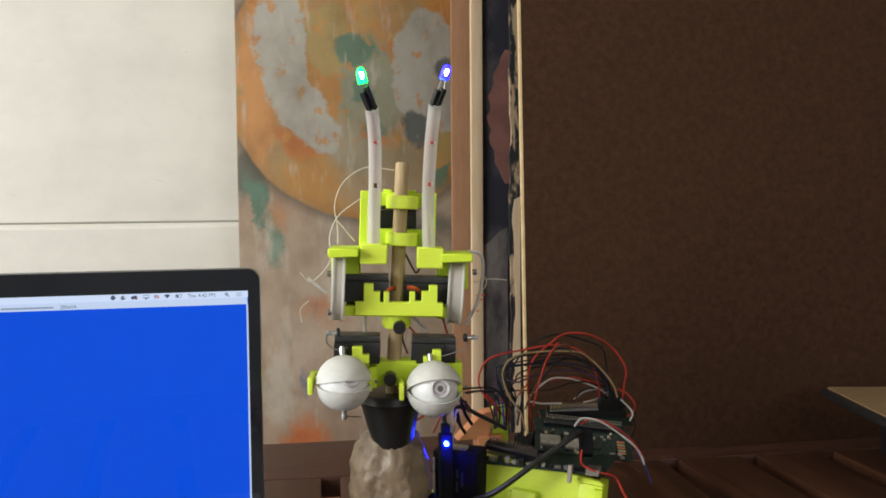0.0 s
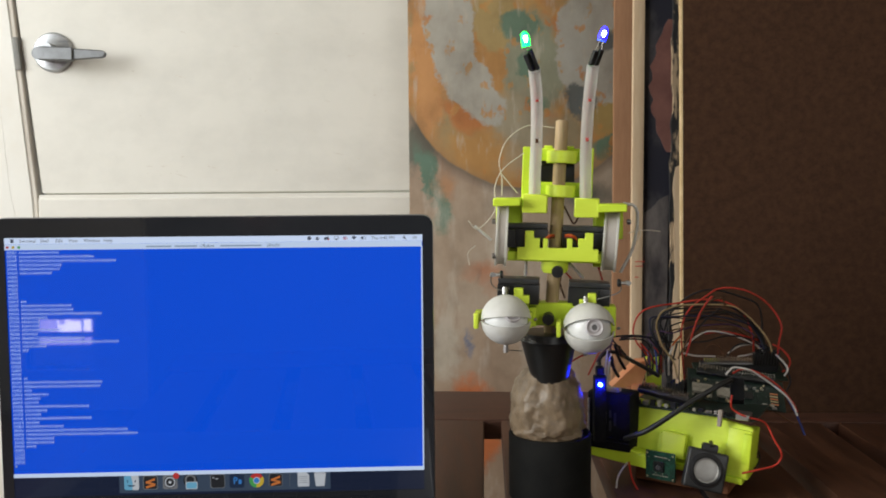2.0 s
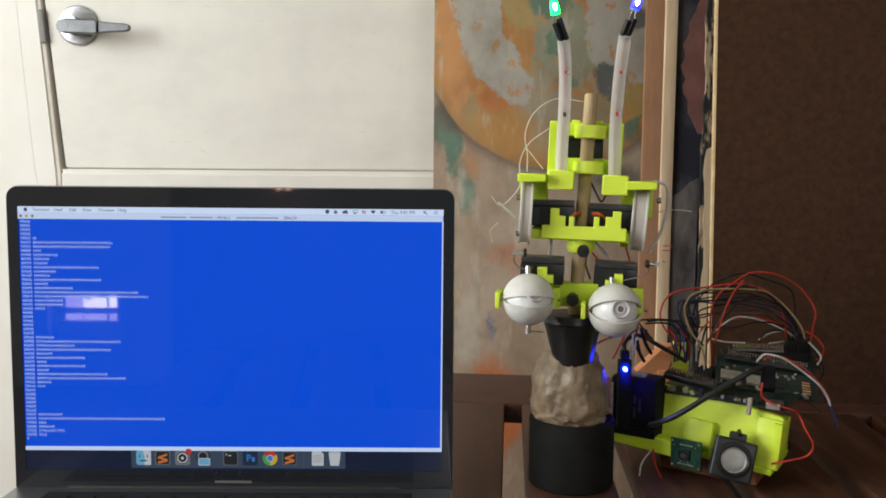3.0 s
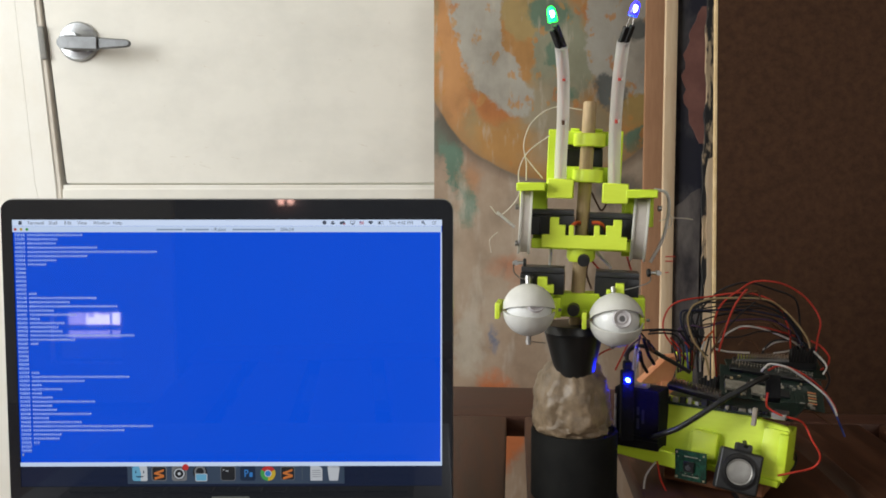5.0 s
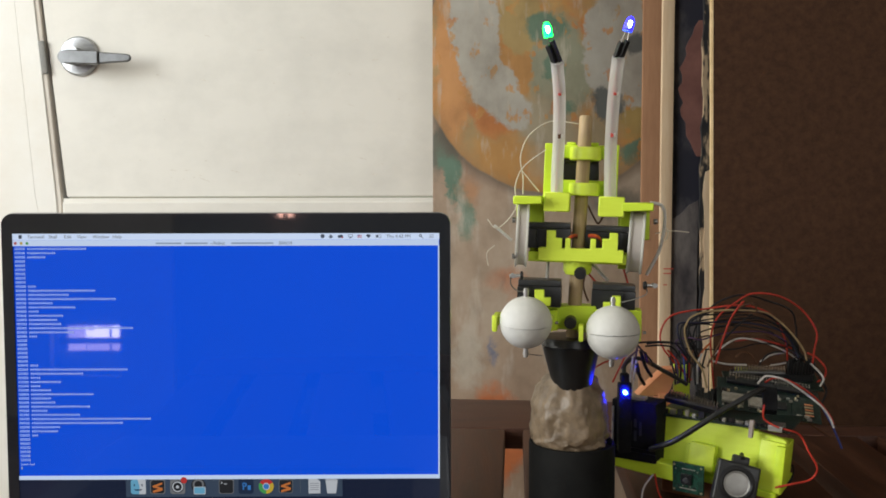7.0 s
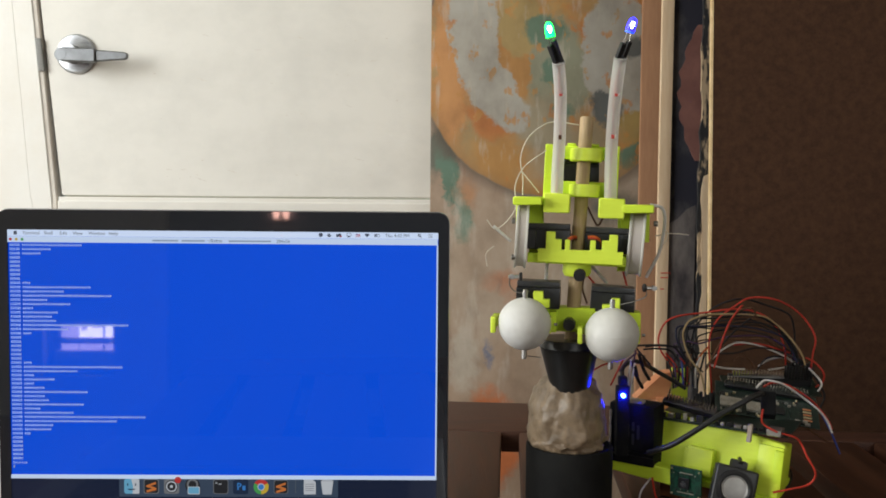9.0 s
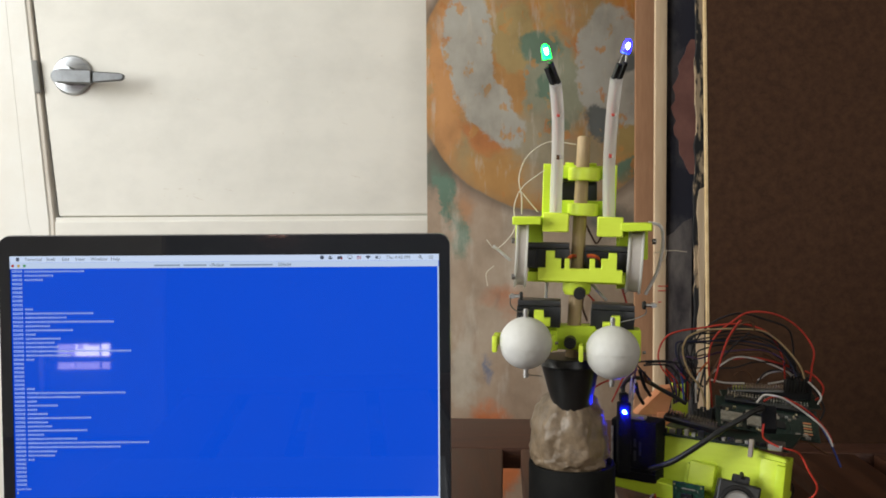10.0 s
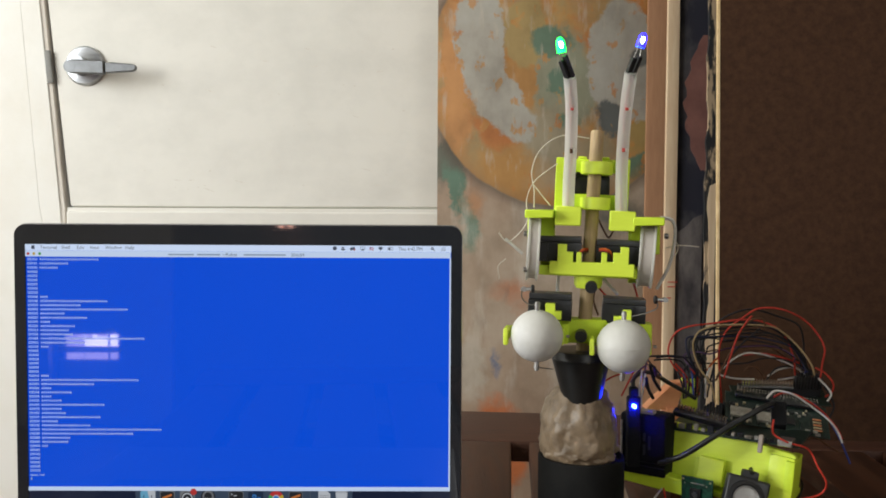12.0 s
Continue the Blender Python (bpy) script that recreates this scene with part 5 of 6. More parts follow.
case = thing("controller", (0.235, 0.68, -0.008), "neon yellow printed case with circuit boards and wires", "electronics")


def cbox(lo, hi, bevel=0.0008, seg=1, extra=None):
    return box(lo, hi, bevel, seg, m=CASE if extra is None else CASE @ extra)


TIP = Matrix.Rotation(radians(4.5), 4, "Y")
LEAN_F = TIP @ Matrix.Rotation(radians(-8), 4, "X")
FRONT_FACE = [(0.030, 0.021), (0.143, 0.021), (0.143, 0.0640), (0.1405, 0.0660), (0.102, 0.0690), (0.036, 0.0705), (0.030, 0.0690)]
part("case_front", prism(FRONT_FACE, 0.002, 0.009, CASE @ LEAN_F, 0.0009), "neon_light", case)
part("boss", join(cbox((0.0690, -0.0065, 0.0265), (0.0900, 0.003, 0.0485), 0.0014, 2, LEAN_F), cbox((0.0655, -0.0035, 0.0265), (0.0700, 0.003, 0.0455), 0.001, 2, LEAN_F)), "neon_light", case)
part("rib", cbox((0.1235, -0.0008, 0.0225), (0.1425, 0.003, 0.0625), 0.0012, 2, LEAN_F), "neon_light", case)
part("case_side", cbox((0.1365, 0.004, 0.021), (0.1435, 0.036, 0.060), 0.001, 2, TIP), "neon", case)
part("case_back", cbox((0.03, 0.060, 0.018), (0.110, 0.066, 0.060), 0.001, 2, TIP), "neon", case)
part("case_floor", cbox((-0.012, 0.000, 0.017), (0.140, 0.066, 0.022), 0.001, 2, TIP), "neon", case)
part("ledge", prism([(-0.012, 0.015), (0.062, 0.015), (0.062, 0.028), (-0.012, 0.031)], -0.012, 0.001, CASE @ TIP, 0.001), "neon", case)
block = thing("wooden_block", tuple(CASE @ Vector((0.08, 0.03, -0.008))), "reddish wooden block under the yellow case", "block")
part("body", cbox((0.045, 0.010, -0.008), (0.128, 0.055, 0.0085), 0.001, 1), "block_wood", block)
clip = part("post", cbox((0.1150, -0.002, 0.0635), (0.1185, 0.002, 0.0780), 0.0005, 1, TIP), "pale_card", case, "pale metal post")
bank = part("battery_pack", cbox((0.008, -0.014, 0.0225), (0.048, 0.012, 0.0740), 0.0016, 2), "bank", case, "matt black battery pack in a fabric sleeve")
part("status_light", rod((0.1672, 0.6655, 0.0832), (0.1672, 0.6690, 0.0832), 0.0017, None, 14), "led_status", bank, "glowing blue status light")
part("light_plug", join(box((0.1625, 0.6692, 0.030), (0.1735, 0.6780, 0.0905), 0.0016, 2), box((0.1645, 0.6700, 0.0905), (0.1715, 0.6775, 0.0985), 0.001, 1)), "bank", bank, "black plug that holds the status light")
for k, (x, z, h) in enumerate(((0.024, 0.046, 0.011), (0.0285, 0.040, 0.009), (0.0285, 0.052, 0.007), (0.033, 0.045, 0.012))):
    part("mark", cbox((x, -0.0143, z), (x + 0.0022, -0.0139, z + h), 0), "servo_lid", bank)
for z in (0.030, 0.0335):
    part("seam", cbox((0.0085, -0.0145, z), (0.0475, -0.0138, z + 0.0007), 0), "chip", bank)
part("bank_strip", cbox((0.0085, -0.0152, 0.028), (0.0105, -0.0138, 0.068), 0.0003), "label", bank, "pale worn strip")
part("pale_tab", cbox((0.014, -0.010, 0.0745), (0.036, -0.002, 0.0775), 0.0005), "pale_card", bank, "pale paper tab")

# camera board and speaker on the front
KAM = CASE @ Matrix.Translation((0.075, -0.0115, 0.014)) @ Matrix.Rotation(radians(1), 4, "Y") @ Matrix.Rotation(radians(5), 4, "X") @ Matrix.Translation((-0.075, 0.0115, -0.0125))


def kbox(lo, hi, bevel=0.0004, seg=1):
    return box(lo, hi, bevel, seg, m=KAM)


cambd = part("camera_board", kbox((0.0620, -0.0125, 0.001), (0.0880, -0.0105, 0.0265), 0.0004, 1), "board", case, "small green camera board")
part("camera_chip", kbox((0.0695, -0.0150, 0.009), (0.0785, -0.0126, 0.018), 0.0005), "chip", cambd)
part("camera_lens", rod(KAM @ Vector((0.0740, -0.0158, 0.0135)), KAM @ Vector((0.0740, -0.0148, 0.0135)), 0.0026, None, 16, 0.0003), "bezel", cambd)
for dx, dz in ((0.0635, 0.0245), (0.0860, 0.0245), (0.0635, 0.003), (0.0860, 0.003)):
    part("hole", rod(KAM @ Vector((dx, -0.0128, dz)), KAM @ Vector((dx, -0.0120, dz)), 0.0010, None, 10), "gold", cambd)
for z, a, b in ((0.0215, 0.070, 0.081), (0.0045, 0.068, 0.082)):
    part("print_bar", kbox((a, -0.0128, z), (b, -0.0124, z + 0.0008), 0), "label", cambd)
for k in range(14):
    x, z = 0.0645 + 0.0015 * k, 0.0065 if k % 3 else 0.0205
    part("component", kbox((x, -0.0129, z - 0.0006 * (k % 2)), (x + 0.0008, -0.0124, z + 0.0009), 0), "label" if k % 4 == 0 else "chip", cambd)
SPK = CASE @ Matrix.Translation((0.1145, -0.016, 0.0195)) @ Matrix.Rotation(radians(22), 4, "Z") @ Matrix.Rotation(radians(12), 4, "Y") @ Matrix.Rotation(radians(-14), 4, "X")
spk = part("speaker", join(box((-0.0165, -0.004, -0.0165), (0.0165, 0.008, 0.0165), 0.0022, 3, m=SPK), box((-0.006, -0.003, 0.015), (0.007, 0.006, 0.0225), 0.002, 2, m=SPK)), "black", case, "square black miniature speaker")
FACE = SPK @ Matrix.Rotation(radians(90), 4, "X")
part("surround", lathe([(0.0145, 0.0038), (0.0140, 0.0052), (0.0115, 0.0060), (0.0104, 0.0046), (0.0098, 0.0042)], 40, FACE), "chip", spk)
part("dome", lathe([(0, 0.0050), (0.004, 0.00495), (0.0082, 0.0048), (0.0089, 0.0046), (0.0092, 0.0050), (0.0101, 0.0050), (0.0104, 0.0040)], 40, FACE), "dome", spk, "silver metal speaker dome", smooth=60)
part("lug", rod(SPK @ Vector((0.001, -0.0035, 0.0205)), SPK @ Vector((0.001, 0.004, 0.0235)), 0.0018, None, 12), "chip", spk)

# boards on top
part("main_board", cbox((0.040, 0.006, 0.060), (0.150, 0.066, 0.0618), 0.0004, 1), "board_dark", case, "dark green main circuit board")
hat_m = Matrix.Translation((0.2985, 0.690, 0.0715)) @ Matrix.Rotation(radians(-13), 4, "Z") @ Matrix.Rotation(radians(7.5), 4, "Y") @ Matrix.Rotation(radians(32), 4, "X")
hat = part("driver_board", box((-0.044, -0.020, -0.0008), (0.042, 0.018, 0.0008), 0.0004, 1, m=hat_m), "board_dark", case, "dark green driver board with pin rows")
for x0, x1, y0, y1, h, c in ((-0.040, -0.022, -0.014, -0.003, 0.004, "label"), (-0.018, 0.000, -0.015, -0.004, 0.004, "label"), (0.006, 0.014, -0.012, -0.004, 0.003, "chip"),
                             (0.018, 0.026, -0.016, -0.004, 0.002, "board_dark"), (-0.012, -0.006, 0.000, 0.006, 0.003, "chip"), (-0.036, -0.028, -0.019, -0.016, 0.003, "chip")):
    part("component", box((x0, y0, 0.0008), (x1, y1, h), 0.0004, 1, m=hat_m), c, hat)
for k in range(5):
    part("resistor", box((0.029, -0.014 + k * 0.0032, 0.0008), (0.036, -0.0125 + k * 0.0032, 0.002), 0.0003, 1, m=hat_m), "gold" if k % 2 else "orange_card", hat)
random.seed(21)
for i in range(34):
    x, y = random.uniform(-0.041, 0.038), random.choice((random.uniform(-0.0185, -0.0155), random.uniform(-0.003, 0.009)))
    w, h = random.choice(((0.0012, 0.0007), (0.0007, 0.0012), (0.002, 0.0014)))
    part("component", box((x - w, y - h, 0.0008), (x + w, y + h, random.uniform(0.0016, 0.0028)), 0, m=hat_m), random.choice(("chip", "chip", "label", "gold", "steel")), hat)
for i in range(16):
    x = 0.048 + 0.0062 * i
    w = random.uniform(0.0012, 0.0028)
    part("component", cbox((x - w, 0.0085, 0.0616), (x + w, 0.0125, 0.0616 + random.uniform(0.0015, 0.006)), 0.0003), random.choice(("chip", "chip", "black", "label", "steel")), case)
part("pin_strip", box((-0.036, 0.0105, 0.0008), (0.036, 0.0165, 0.0045), 0.0004, 1, m=hat_m), "chip", hat, "black pin header")
pin_mesh = finish(box((-0.0005, -0.0005, 0), (0.0005, 0.0005, 0.006), 0), "pin", "bright_pin")


def pins(m, x0, n, ys, step=0.00254, parent=hat):
    for r in ys:
        for i in range(n):
            ob = new("pin", pin_mesh)
            ob.parent = parent
            ob.matrix_basis = Matrix.Translation(-ORIGIN[parent]) @ m @ Matrix.Translation((x0 + i * step, r, 0.0045))


pins(hat_m, -0.034, 27, (0.0122, 0.0150))
side_m = CASE @ Matrix.Translation((0.066, 0.0135, 0.0700)) @ Matrix.Rotation(radians(8), 4, "Y") @ Matrix.Rotation(radians(20), 4, "X")
strip = part("header", box((-0.020, -0.0035, 0.000), (0.030, 0.0035, 0.0050), 0.0005, 1, m=side_m), "chip", case, "black pin header with bright pins")
pins(side_m, -0.016, 17, (-0.0012, 0.0014), 0.00254, strip)
for k in range(2):
    mm = CASE @ Matrix.Translation((0.064 + 0.012 * k, 0.045 + 0.008 * k, 0.062))
    for i in range(6):
        part("plug_shell", box((i * 0.0027 - 0.0012, -0.0012, 0), (i * 0.0027 + 0.0012, 0.0012, 0.014 + 0.002 * ((i * 7 + k) % 3)), 0.0003, 1, m=mm), "black", case)
rear_m = Matrix.Translation((0.324, 0.742, 0.076)) @ Matrix.Rotation(radians(-8), 4, "Z") @ Matrix.Rotation(radians(18), 4, "X")
rear = part("rear_board", box((-0.045, -0.016, -0.0008), (0.040, 0.016, 0.0008), 0.0004, 1, m=rear_m), "board_dark", case, "dark rear circuit board")
part("rear_header", box((-0.040, -0.002, 0.0008), (0.034, 0.006, 0.0090), 0.0005, 1, m=rear_m), "chip", rear)
pins(rear_m @ Matrix.Translation((0, 0, 0.0045)), -0.036, 26, (0.0005, 0.0035), 0.00262, rear)
for i in range(9):
    part("plug_shell", box((i * 0.0027 + 0.010, -0.003, 0.0095), (i * 0.0027 + 0.0124, -0.0004, 0.0235 - 0.001 * (i % 3)), 0.0003, 1, m=rear_m), "black", rear)
    part("plug_shell", box((i * 0.0027 + 0.010, 0.002, 0.0095), (i * 0.0027 + 0.0124, 0.0046, 0.0245 - 0.001 * ((i + 1) % 3)), 0.0003, 1, m=rear_m), "black", rear)
part("usb_plug", box((-0.0055, -0.006, -0.016), (0.0060, 0.008, 0.004), 0.0015, 2, m=Matrix.Translation((0.2830, 0.650, 0.086)) @ Matrix.Rotation(radians(-20), 4, "Z") @ Matrix.Rotation(radians(-30), 4, "X")), "bank", case)
part("usb_port", cbox((0.135, -0.002, 0.062), (0.146, 0.012, 0.067), 0.0005), "steel", case)
flap = thing("card_stand", (0.225, 0.752, -0.008), "folded orange card standing behind the circuit boards", "card")
part("orange_flap", prism([(0.196, 0.062), (0.226, 0.062), (0.234, 0.088), (0.222, 0.087)], 0.745, 0.760, bevel=0.0006), "orange_card", flap)
part("orange_foot", box((0.216, 0.742, -0.008), (0.240, 0.762, 0.064), 0.0006), "orange_card", flap)
part("yellow_tab", box((0.233, 0.752, -0.008), (0.248, 0.758, 0.090), 0.001), "neon", case)

CASE_WIRES = (
    ("red", [(0.262, 0.725, 0.070), (0.259, 0.725, 0.096), (0.259, 0.725, 0.122), (0.265, 0.725, 0.140), (0.280, 0.725, 0.153), (0.295, 0.725, 0.160), (0.313, 0.725, 0.160), (0.331, 0.725, 0.153), (0.346, 0.725, 0.141), (0.354, 0.725, 0.125), (0.353, 0.725, 0.109), (0.352, 0.725, 0.096)]),
    ("red", [(0.244, 0.735, 0.079), (0.229, 0.735, 0.094), (0.217, 0.735, 0.109), (0.215, 0.735, 0.121), (0.220, 0.735, 0.135), (0.231, 0.735, 0.142), (0.257, 0.735, 0.145), (0.283, 0.735, 0.149), (0.304, 0.735, 0.146), (0.321, 0.735, 0.136), (0.330, 0.735, 0.115), (0.333, 0.735, 0.097)]),
    ("black", [(0.251, 0.730, 0.093), (0.242, 0.730, 0.111), (0.239, 0.730, 0.121), (0.243, 0.730, 0.135), (0.256, 0.730, 0.143), (0.282, 0.730, 0.147), (0.305, 0.730, 0.143), (0.324, 0.730, 0.132), (0.337, 0.730, 0.116), (0.346, 0.730, 0.098)]),
    ("black", [(0.252, 0.740, 0.088), (0.245, 0.740, 0.115), (0.242, 0.740, 0.130), (0.251, 0.740, 0.138), (0.269, 0.740, 0.140), (0.296, 0.740, 0.142), (0.312, 0.740, 0.140), (0.331, 0.740, 0.126), (0.343, 0.740, 0.109), (0.347, 0.740, 0.096)]),
    ("tan", [(0.252, 0.715, 0.076), (0.247, 0.715, 0.093), (0.237, 0.715, 0.108), (0.232, 0.715, 0.124), (0.232, 0.715, 0.134), (0.238, 0.715, 0.142), (0.258, 0.715, 0.146), (0.297, 0.715, 0.146), (0.315, 0.715, 0.138), (0.329, 0.715, 0.124), (0.338, 0.715, 0.111), (0.342, 0.715, 0.101)]),
    ("black", [(0.246, 0.745, 0.108), (0.251, 0.745, 0.130), (0.266, 0.745, 0.146), (0.281, 0.745, 0.155), (0.297, 0.745, 0.157), (0.319, 0.745, 0.151), (0.338, 0.745, 0.143), (0.345, 0.745, 0.127), (0.346, 0.745, 0.114), (0.348, 0.745, 0.098)]),
    ("navy", [(0.239, 0.720, 0.095), (0.228, 0.720, 0.118), (0.226, 0.720, 0.128), (0.229, 0.720, 0.134), (0.242, 0.720, 0.135), (0.278, 0.720, 0.135), (0.299, 0.720, 0.133), (0.320, 0.720, 0.127), (0.330, 0.720, 0.118), (0.337, 0.720, 0.102)]),
    ("black", [(0.245, 0.728, 0.090), (0.233, 0.728, 0.113), (0.231, 0.728, 0.124), (0.235, 0.728, 0.132), (0.250, 0.728, 0.133), (0.276, 0.728, 0.136), (0.304, 0.728, 0.137), (0.325, 0.728, 0.127), (0.336, 0.728, 0.113), (0.343, 0.728, 0.099)]),
    ("red", [(0.258, 0.710, 0.099), (0.265, 0.710, 0.125), (0.272, 0.710, 0.140), (0.279, 0.710, 0.153), (0.282, 0.710, 0.155)]),
    ("brown", [(0.251, 0.712, 0.096), (0.265, 0.712, 0.124), (0.278, 0.712, 0.147), (0.288, 0.712, 0.153), (0.293, 0.712, 0.151), (0.295, 0.712, 0.146)]),
    ("black", [(0.254, 0.718, 0.098), (0.265, 0.718, 0.116), (0.280, 0.718, 0.131), (0.293, 0.718, 0.143)]),
    ("white", [(0.264, 0.735, 0.102), (0.274, 0.735, 0.111), (0.287, 0.735, 0.117), (0.300, 0.735, 0.117), (0.316, 0.735, 0.112), (0.332, 0.735, 0.105), (0.342, 0.735, 0.098)]),
    ("red", [(0.285, 0.738, 0.115), (0.306, 0.738, 0.116), (0.325, 0.738, 0.112), (0.341, 0.738, 0.106), (0.345, 0.738, 0.098)]),
    ("white", [(0.264, 0.740, 0.096), (0.276, 0.740, 0.093), (0.286, 0.740, 0.092), (0.297, 0.740, 0.092)]),
    ("white", [(0.320, 0.742, 0.091), (0.330, 0.742, 0.092), (0.338, 0.742, 0.094)]),
    ("white", [(0.311, 0.744, 0.094), (0.322, 0.744, 0.100), (0.333, 0.744, 0.103), (0.342, 0.744, 0.100), (0.347, 0.744, 0.096)]),
    ("black", [(0.309, 0.743, 0.090), (0.319, 0.743, 0.101), (0.331, 0.743, 0.104), (0.343, 0.743, 0.099)]),
    ("brown", [(0.286, 0.738, 0.100), (0.293, 0.738, 0.104), (0.300, 0.738, 0.102), (0.305, 0.738, 0.094)]),
    ("red", [(0.347, 0.725, 0.106), (0.356, 0.725, 0.101), (0.363, 0.725, 0.092), (0.364, 0.725, 0.083), (0.357, 0.725, 0.079)]),
    ("white", [(0.348, 0.720, 0.097), (0.356, 0.720, 0.089), (0.359, 0.720, 0.083), (0.357, 0.720, 0.076)]),
    ("black", [(0.352, 0.722, 0.092), (0.359, 0.722, 0.082), (0.363, 0.722, 0.071), (0.360, 0.722, 0.060)]),
    ("white", [(0.277, 0.660, 0.092), (0.280, 0.660, 0.095), (0.285, 0.660, 0.098), (0.295, 0.660, 0.097), (0.305, 0.660, 0.092), (0.318, 0.660, 0.083), (0.330, 0.660, 0.073), (0.339, 0.660, 0.062), (0.342, 0.660, 0.054)]),
    ("red", [(0.285, 0.665, 0.092), (0.293, 0.665, 0.095), (0.303, 0.665, 0.094), (0.315, 0.665, 0.088), (0.330, 0.665, 0.077), (0.340, 0.665, 0.064), (0.344, 0.665, 0.056)]),
    ("blue", [(0.321, 0.668, 0.085), (0.334, 0.668, 0.072), (0.341, 0.668, 0.059), (0.349, 0.668, 0.044), (0.353, 0.668, 0.034)]),
    ("brown", [(0.332, 0.690, 0.052), (0.342, 0.690, 0.045), (0.353, 0.690, 0.038)]),
    ("red", [(0.267, 0.620, 0.084), (0.266, 0.620, 0.077), (0.269, 0.620, 0.071), (0.278, 0.620, 0.066), (0.292, 0.620, 0.062), (0.299, 0.620, 0.056), (0.303, 0.620, 0.046), (0.309, 0.620, 0.035), (0.310, 0.620, 0.027), (0.304, 0.620, 0.022), (0.290, 0.620, 0.020), (0.277, 0.620, 0.017)]),
    ("black", [(0.299, 0.640, 0.029), (0.301, 0.640, 0.022), (0.297, 0.640, 0.014), (0.286, 0.640, 0.008)]),
    ("orange", [(0.249, 0.730, 0.102), (0.254, 0.730, 0.110), (0.260, 0.730, 0.115)]),
    ("black", [(0.230, 0.735, 0.085), (0.228, 0.735, 0.097), (0.232, 0.735, 0.105), (0.238, 0.735, 0.105), (0.245, 0.735, 0.096)]),
    ("red", [(0.235, 0.720, 0.077), (0.232, 0.720, 0.089), (0.225, 0.720, 0.101), (0.217, 0.720, 0.110)]),
    ("red", [(0.237, 0.722, 0.085), (0.237, 0.722, 0.097), (0.231, 0.722, 0.106)]),
    ("black", [(0.185, 0.700, 0.120), (0.201, 0.700, 0.121), (0.216, 0.700, 0.120), (0.224, 0.700, 0.114), (0.233, 0.700, 0.101)]),
    ("black", [(0.193, 0.705, 0.116), (0.205, 0.705, 0.117), (0.217, 0.705, 0.115), (0.225, 0.705, 0.105)]),
    ("black", [(0.227, 0.728, 0.095), (0.233, 0.728, 0.096), (0.238, 0.728, 0.096)]),
)
for color, pts in CASE_WIRES:
    bent = [(x, y + 0.0025 * math.sin(i * 1.7 + 40 * x), z) if 0 < i < len(pts) - 1 else (x, y, z) for i, (x, y, z) in enumerate(pts)]
    part("wire", tube(bent, 0.00085, 8, 6), "wire_" + color, case)
# more leads of the same bundle, close beside the others, from one block of plugs to the other
for k, color in enumerate(("black", "black", "purple", "black", "brown", "black")):
    base = CASE_WIRES[(2, 3, 7, 2, 3, 7)[k]][1]
    near = [(x + 0.004 * math.sin(2 * i + k), y + 0.010 * math.cos(2 * i + k), z - (0.006 + 0.004 * k) * math.sin(math.pi * i / (len(base) - 1))) for i, (x, y, z) in enumerate(base)]
    part("wire", tube(near, 0.0007, 7, 6), "wire_" + color, case)
for k in range(9):
    x = 0.2235 + 0.0030 * k
    part("wire", tube([(x, 0.715 + 0.004 * (k % 3), 0.079), (x - 0.001, 0.716, 0.090 + 0.002 * (k % 4)), (x - 0.004 + 0.0012 * k, 0.722, 0.103 + 0.003 * (k % 3))], 0.0009, 7, 6), "wire_" + ("black", "purple", "black", "blue", "black", "brown", "black", "white", "black")[k], case)
POWER = [(0.186, 0.655, 0.038), (0.193, 0.645, 0.044), (0.201, 0.640, 0.049), (0.213, 0.636, 0.058), (0.226, 0.633, 0.068), (0.239, 0.632, 0.077), (0.253, 0.632, 0.085), (0.264, 0.635, 0.090), (0.276, 0.645, 0.091)]
part("power_cable", tube(POWER, 0.0023, 12, 6), "cable_black", case, "thick black power cable")
LIGHT_LEAD = [(0.1675, 0.674, 0.098), (0.169, 0.679, 0.104), (0.175, 0.683, 0.108), (0.186, 0.687, 0.108), (0.202, 0.691, 0.099), (0.216, 0.695, 0.091), (0.229, 0.699, 0.083)]
part("cable", tube(LIGHT_LEAD, 0.0019, 10, 6), "cable_black", case)
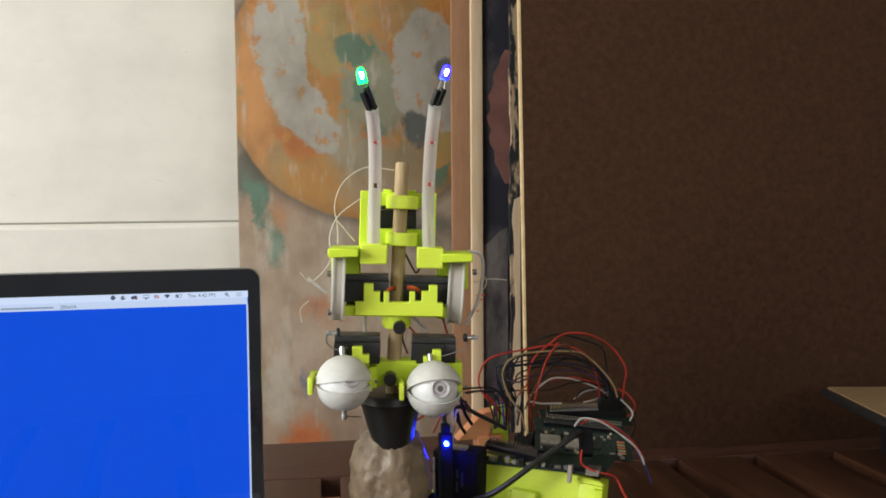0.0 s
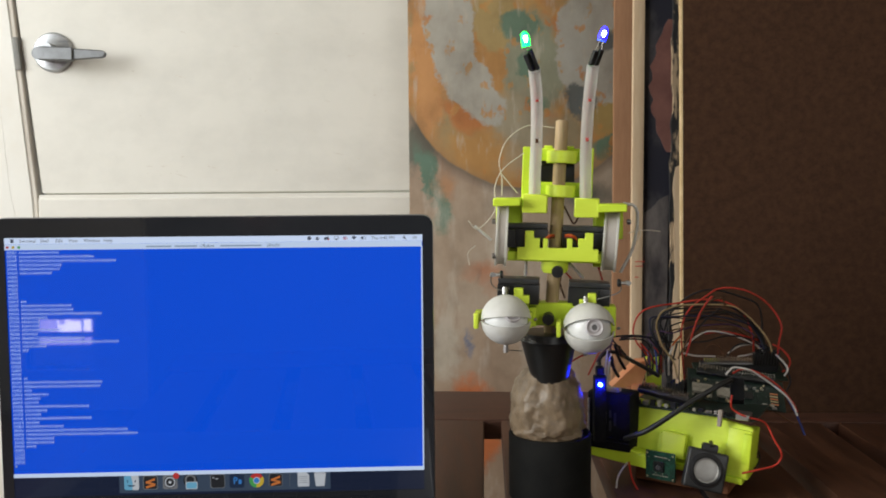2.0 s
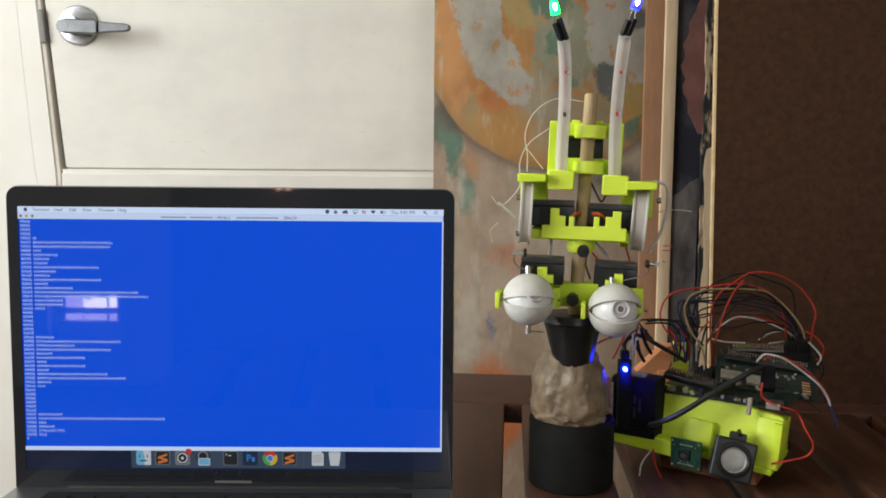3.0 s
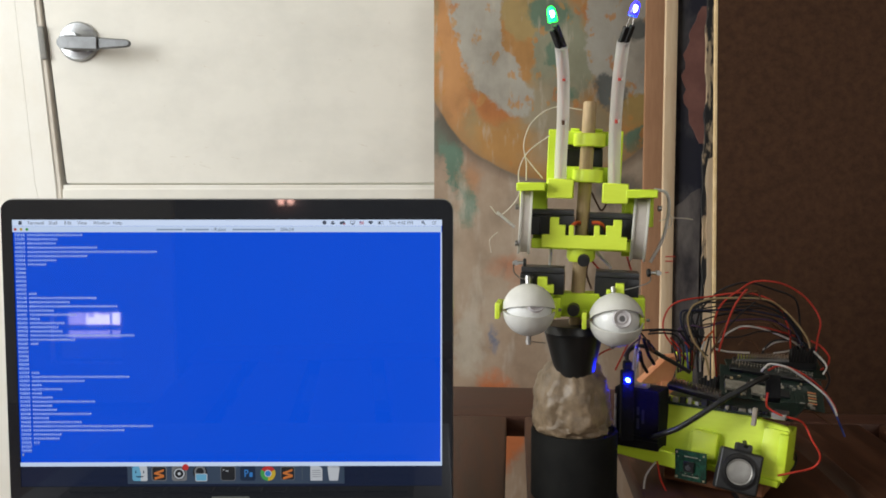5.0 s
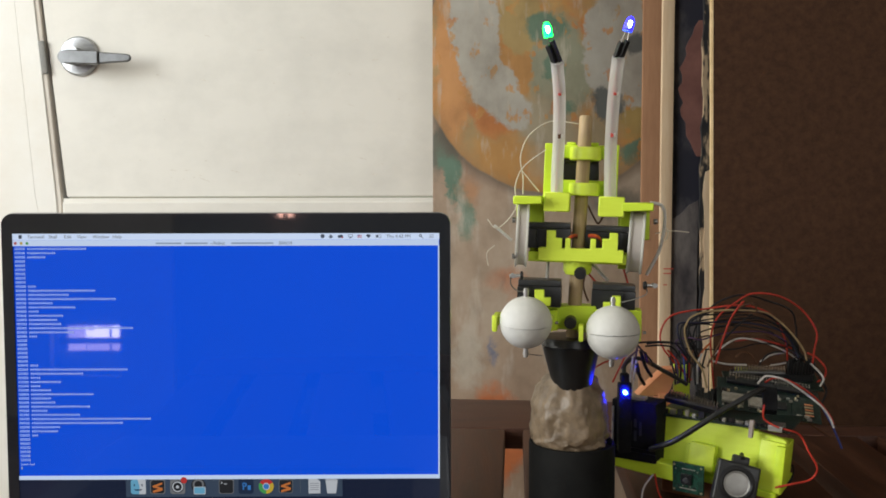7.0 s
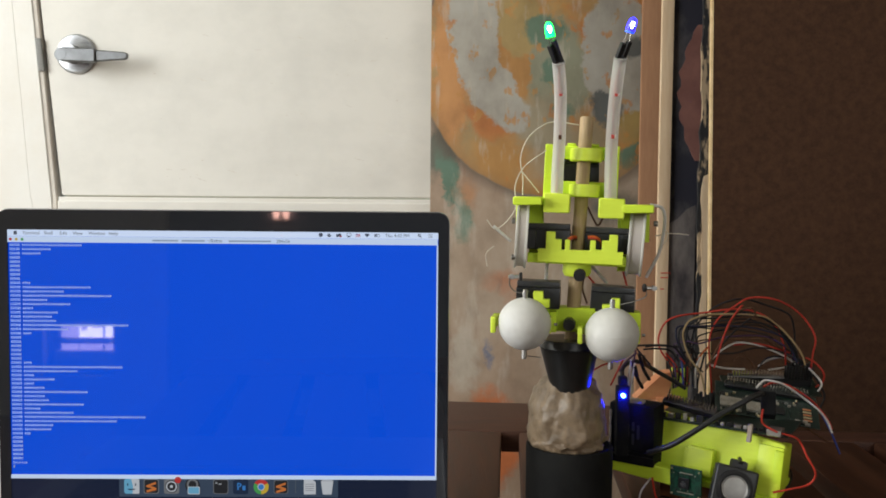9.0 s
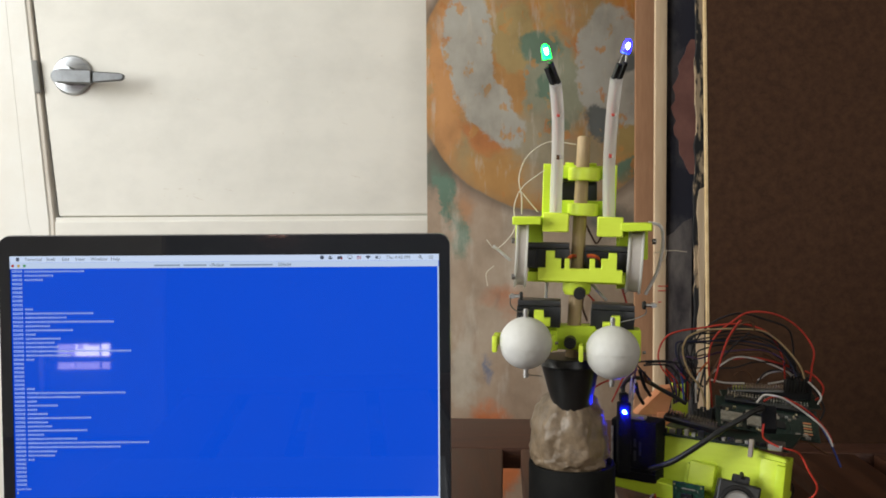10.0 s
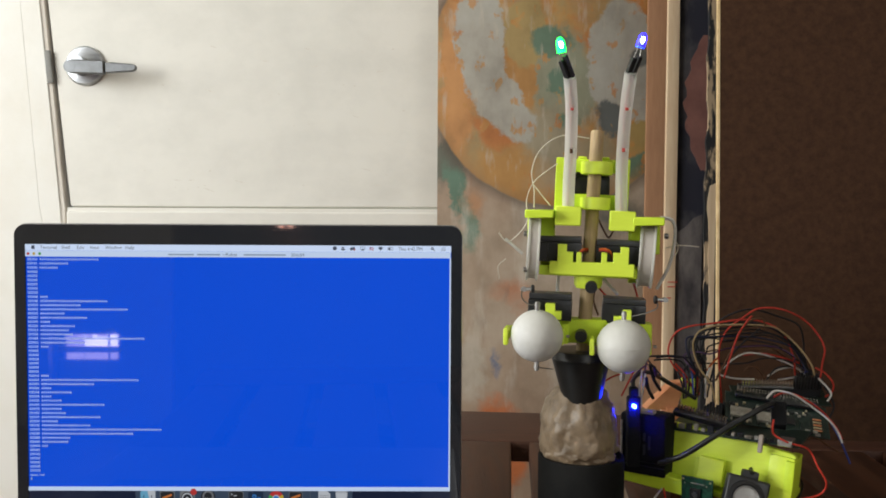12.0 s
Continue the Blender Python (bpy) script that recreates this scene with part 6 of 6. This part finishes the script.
for x0, z0, x1, z1, color in ((0.181, 0.118, 0.194, 0.093, "black"), (0.185, 0.116, 0.193, 0.104, "brown"), (0.178, 0.107, 0.188, 0.086, "black"), (0.175, 0.112, 0.184, 0.092, "purple"),
                              (0.1745, 0.113, 0.1755, 0.079, "white"), (0.178, 0.121, 0.179, 0.090, "purple"), (0.170, 0.118, 0.1605, 0.088, "red"), (0.1775, 0.110, 0.1765, 0.070, "white")):
    mid = ((x0 + x1) / 2 - 0.001, 0.678, (z0 + z1) / 2 - 0.0015)
    part("lead", tube([(x0, 0.672, z0), mid, (x1, 0.686, z1)], 0.0015 if color in ("black", "brown") else 0.0008, 7, 6), "wire_" + color, case)
# loose leads that hang over the edge of the case
for color, pts in (("white", [(0.19, 0.66, 0.015), (0.182, 0.66, 0.003), (0.18, 0.66, -0.012)]), ("red", [(0.19, 0.655, 0.017), (0.193, 0.655, 0.002), (0.199, 0.655, -0.01)])):
    part("wire", tube(pts, 0.0008, 8, 7), "wire_" + color, case)


# ---- what moves ----
def motions():
    for ob, at, opened, closed in LIDS:
        def turned(a, at=at):
            return Matrix.Translation(at) @ Matrix.Rotation(radians(-a), 4, "X")
        mid = opened + (closed - opened) * 0.45
        walk(ob, [(0, turned(opened)), (6.7, turned(opened)), (6.89, turned(opened)), (6.96, turned(mid)), (7.0, turned(opened + (closed - opened) * 0.97)), (7.05, turned(closed)), (7.2, turned(closed)), (12, turned(closed))])

    # the terminal runs on fast until 5.2 s, then prints one more line
    scroll = [(0, -44), (1.0, -27), (1.5, -13), (2.0, 0), (2.5, 16), (3.0, 27), (4.8, 77), (5.0, 83), (5.2, 87), (6.8, 87), (6.9, 88), (12, 88)]

    def top(t):
        for (t0, n0), (t1, n1) in zip(scroll, scroll[1:]):
            if t <= t1:
                return n0 + (n1 - n0) * (t - t0) / (t1 - t0)
        return scroll[-1][1]

    times = [k / 10 for k in range(0, 53)] + [6.8, 6.9, 12]
    for ob, g in TEXT_ROWS:
        rows = [(t, max(g - top(t), -0.9) if g - top(t) < 52.5 else 55.5) for t in times]
        keep = [r for i, r in enumerate(rows) if i in (0, len(rows) - 1) or rows[i - 1][1] != r[1] or rows[i + 1][1] != r[1]]
        walk(ob, [(t, TEXT_HOME @ Matrix.Translation((0, 0, -(r + 0.78) * ROW))) for t, r in keep])


motions()
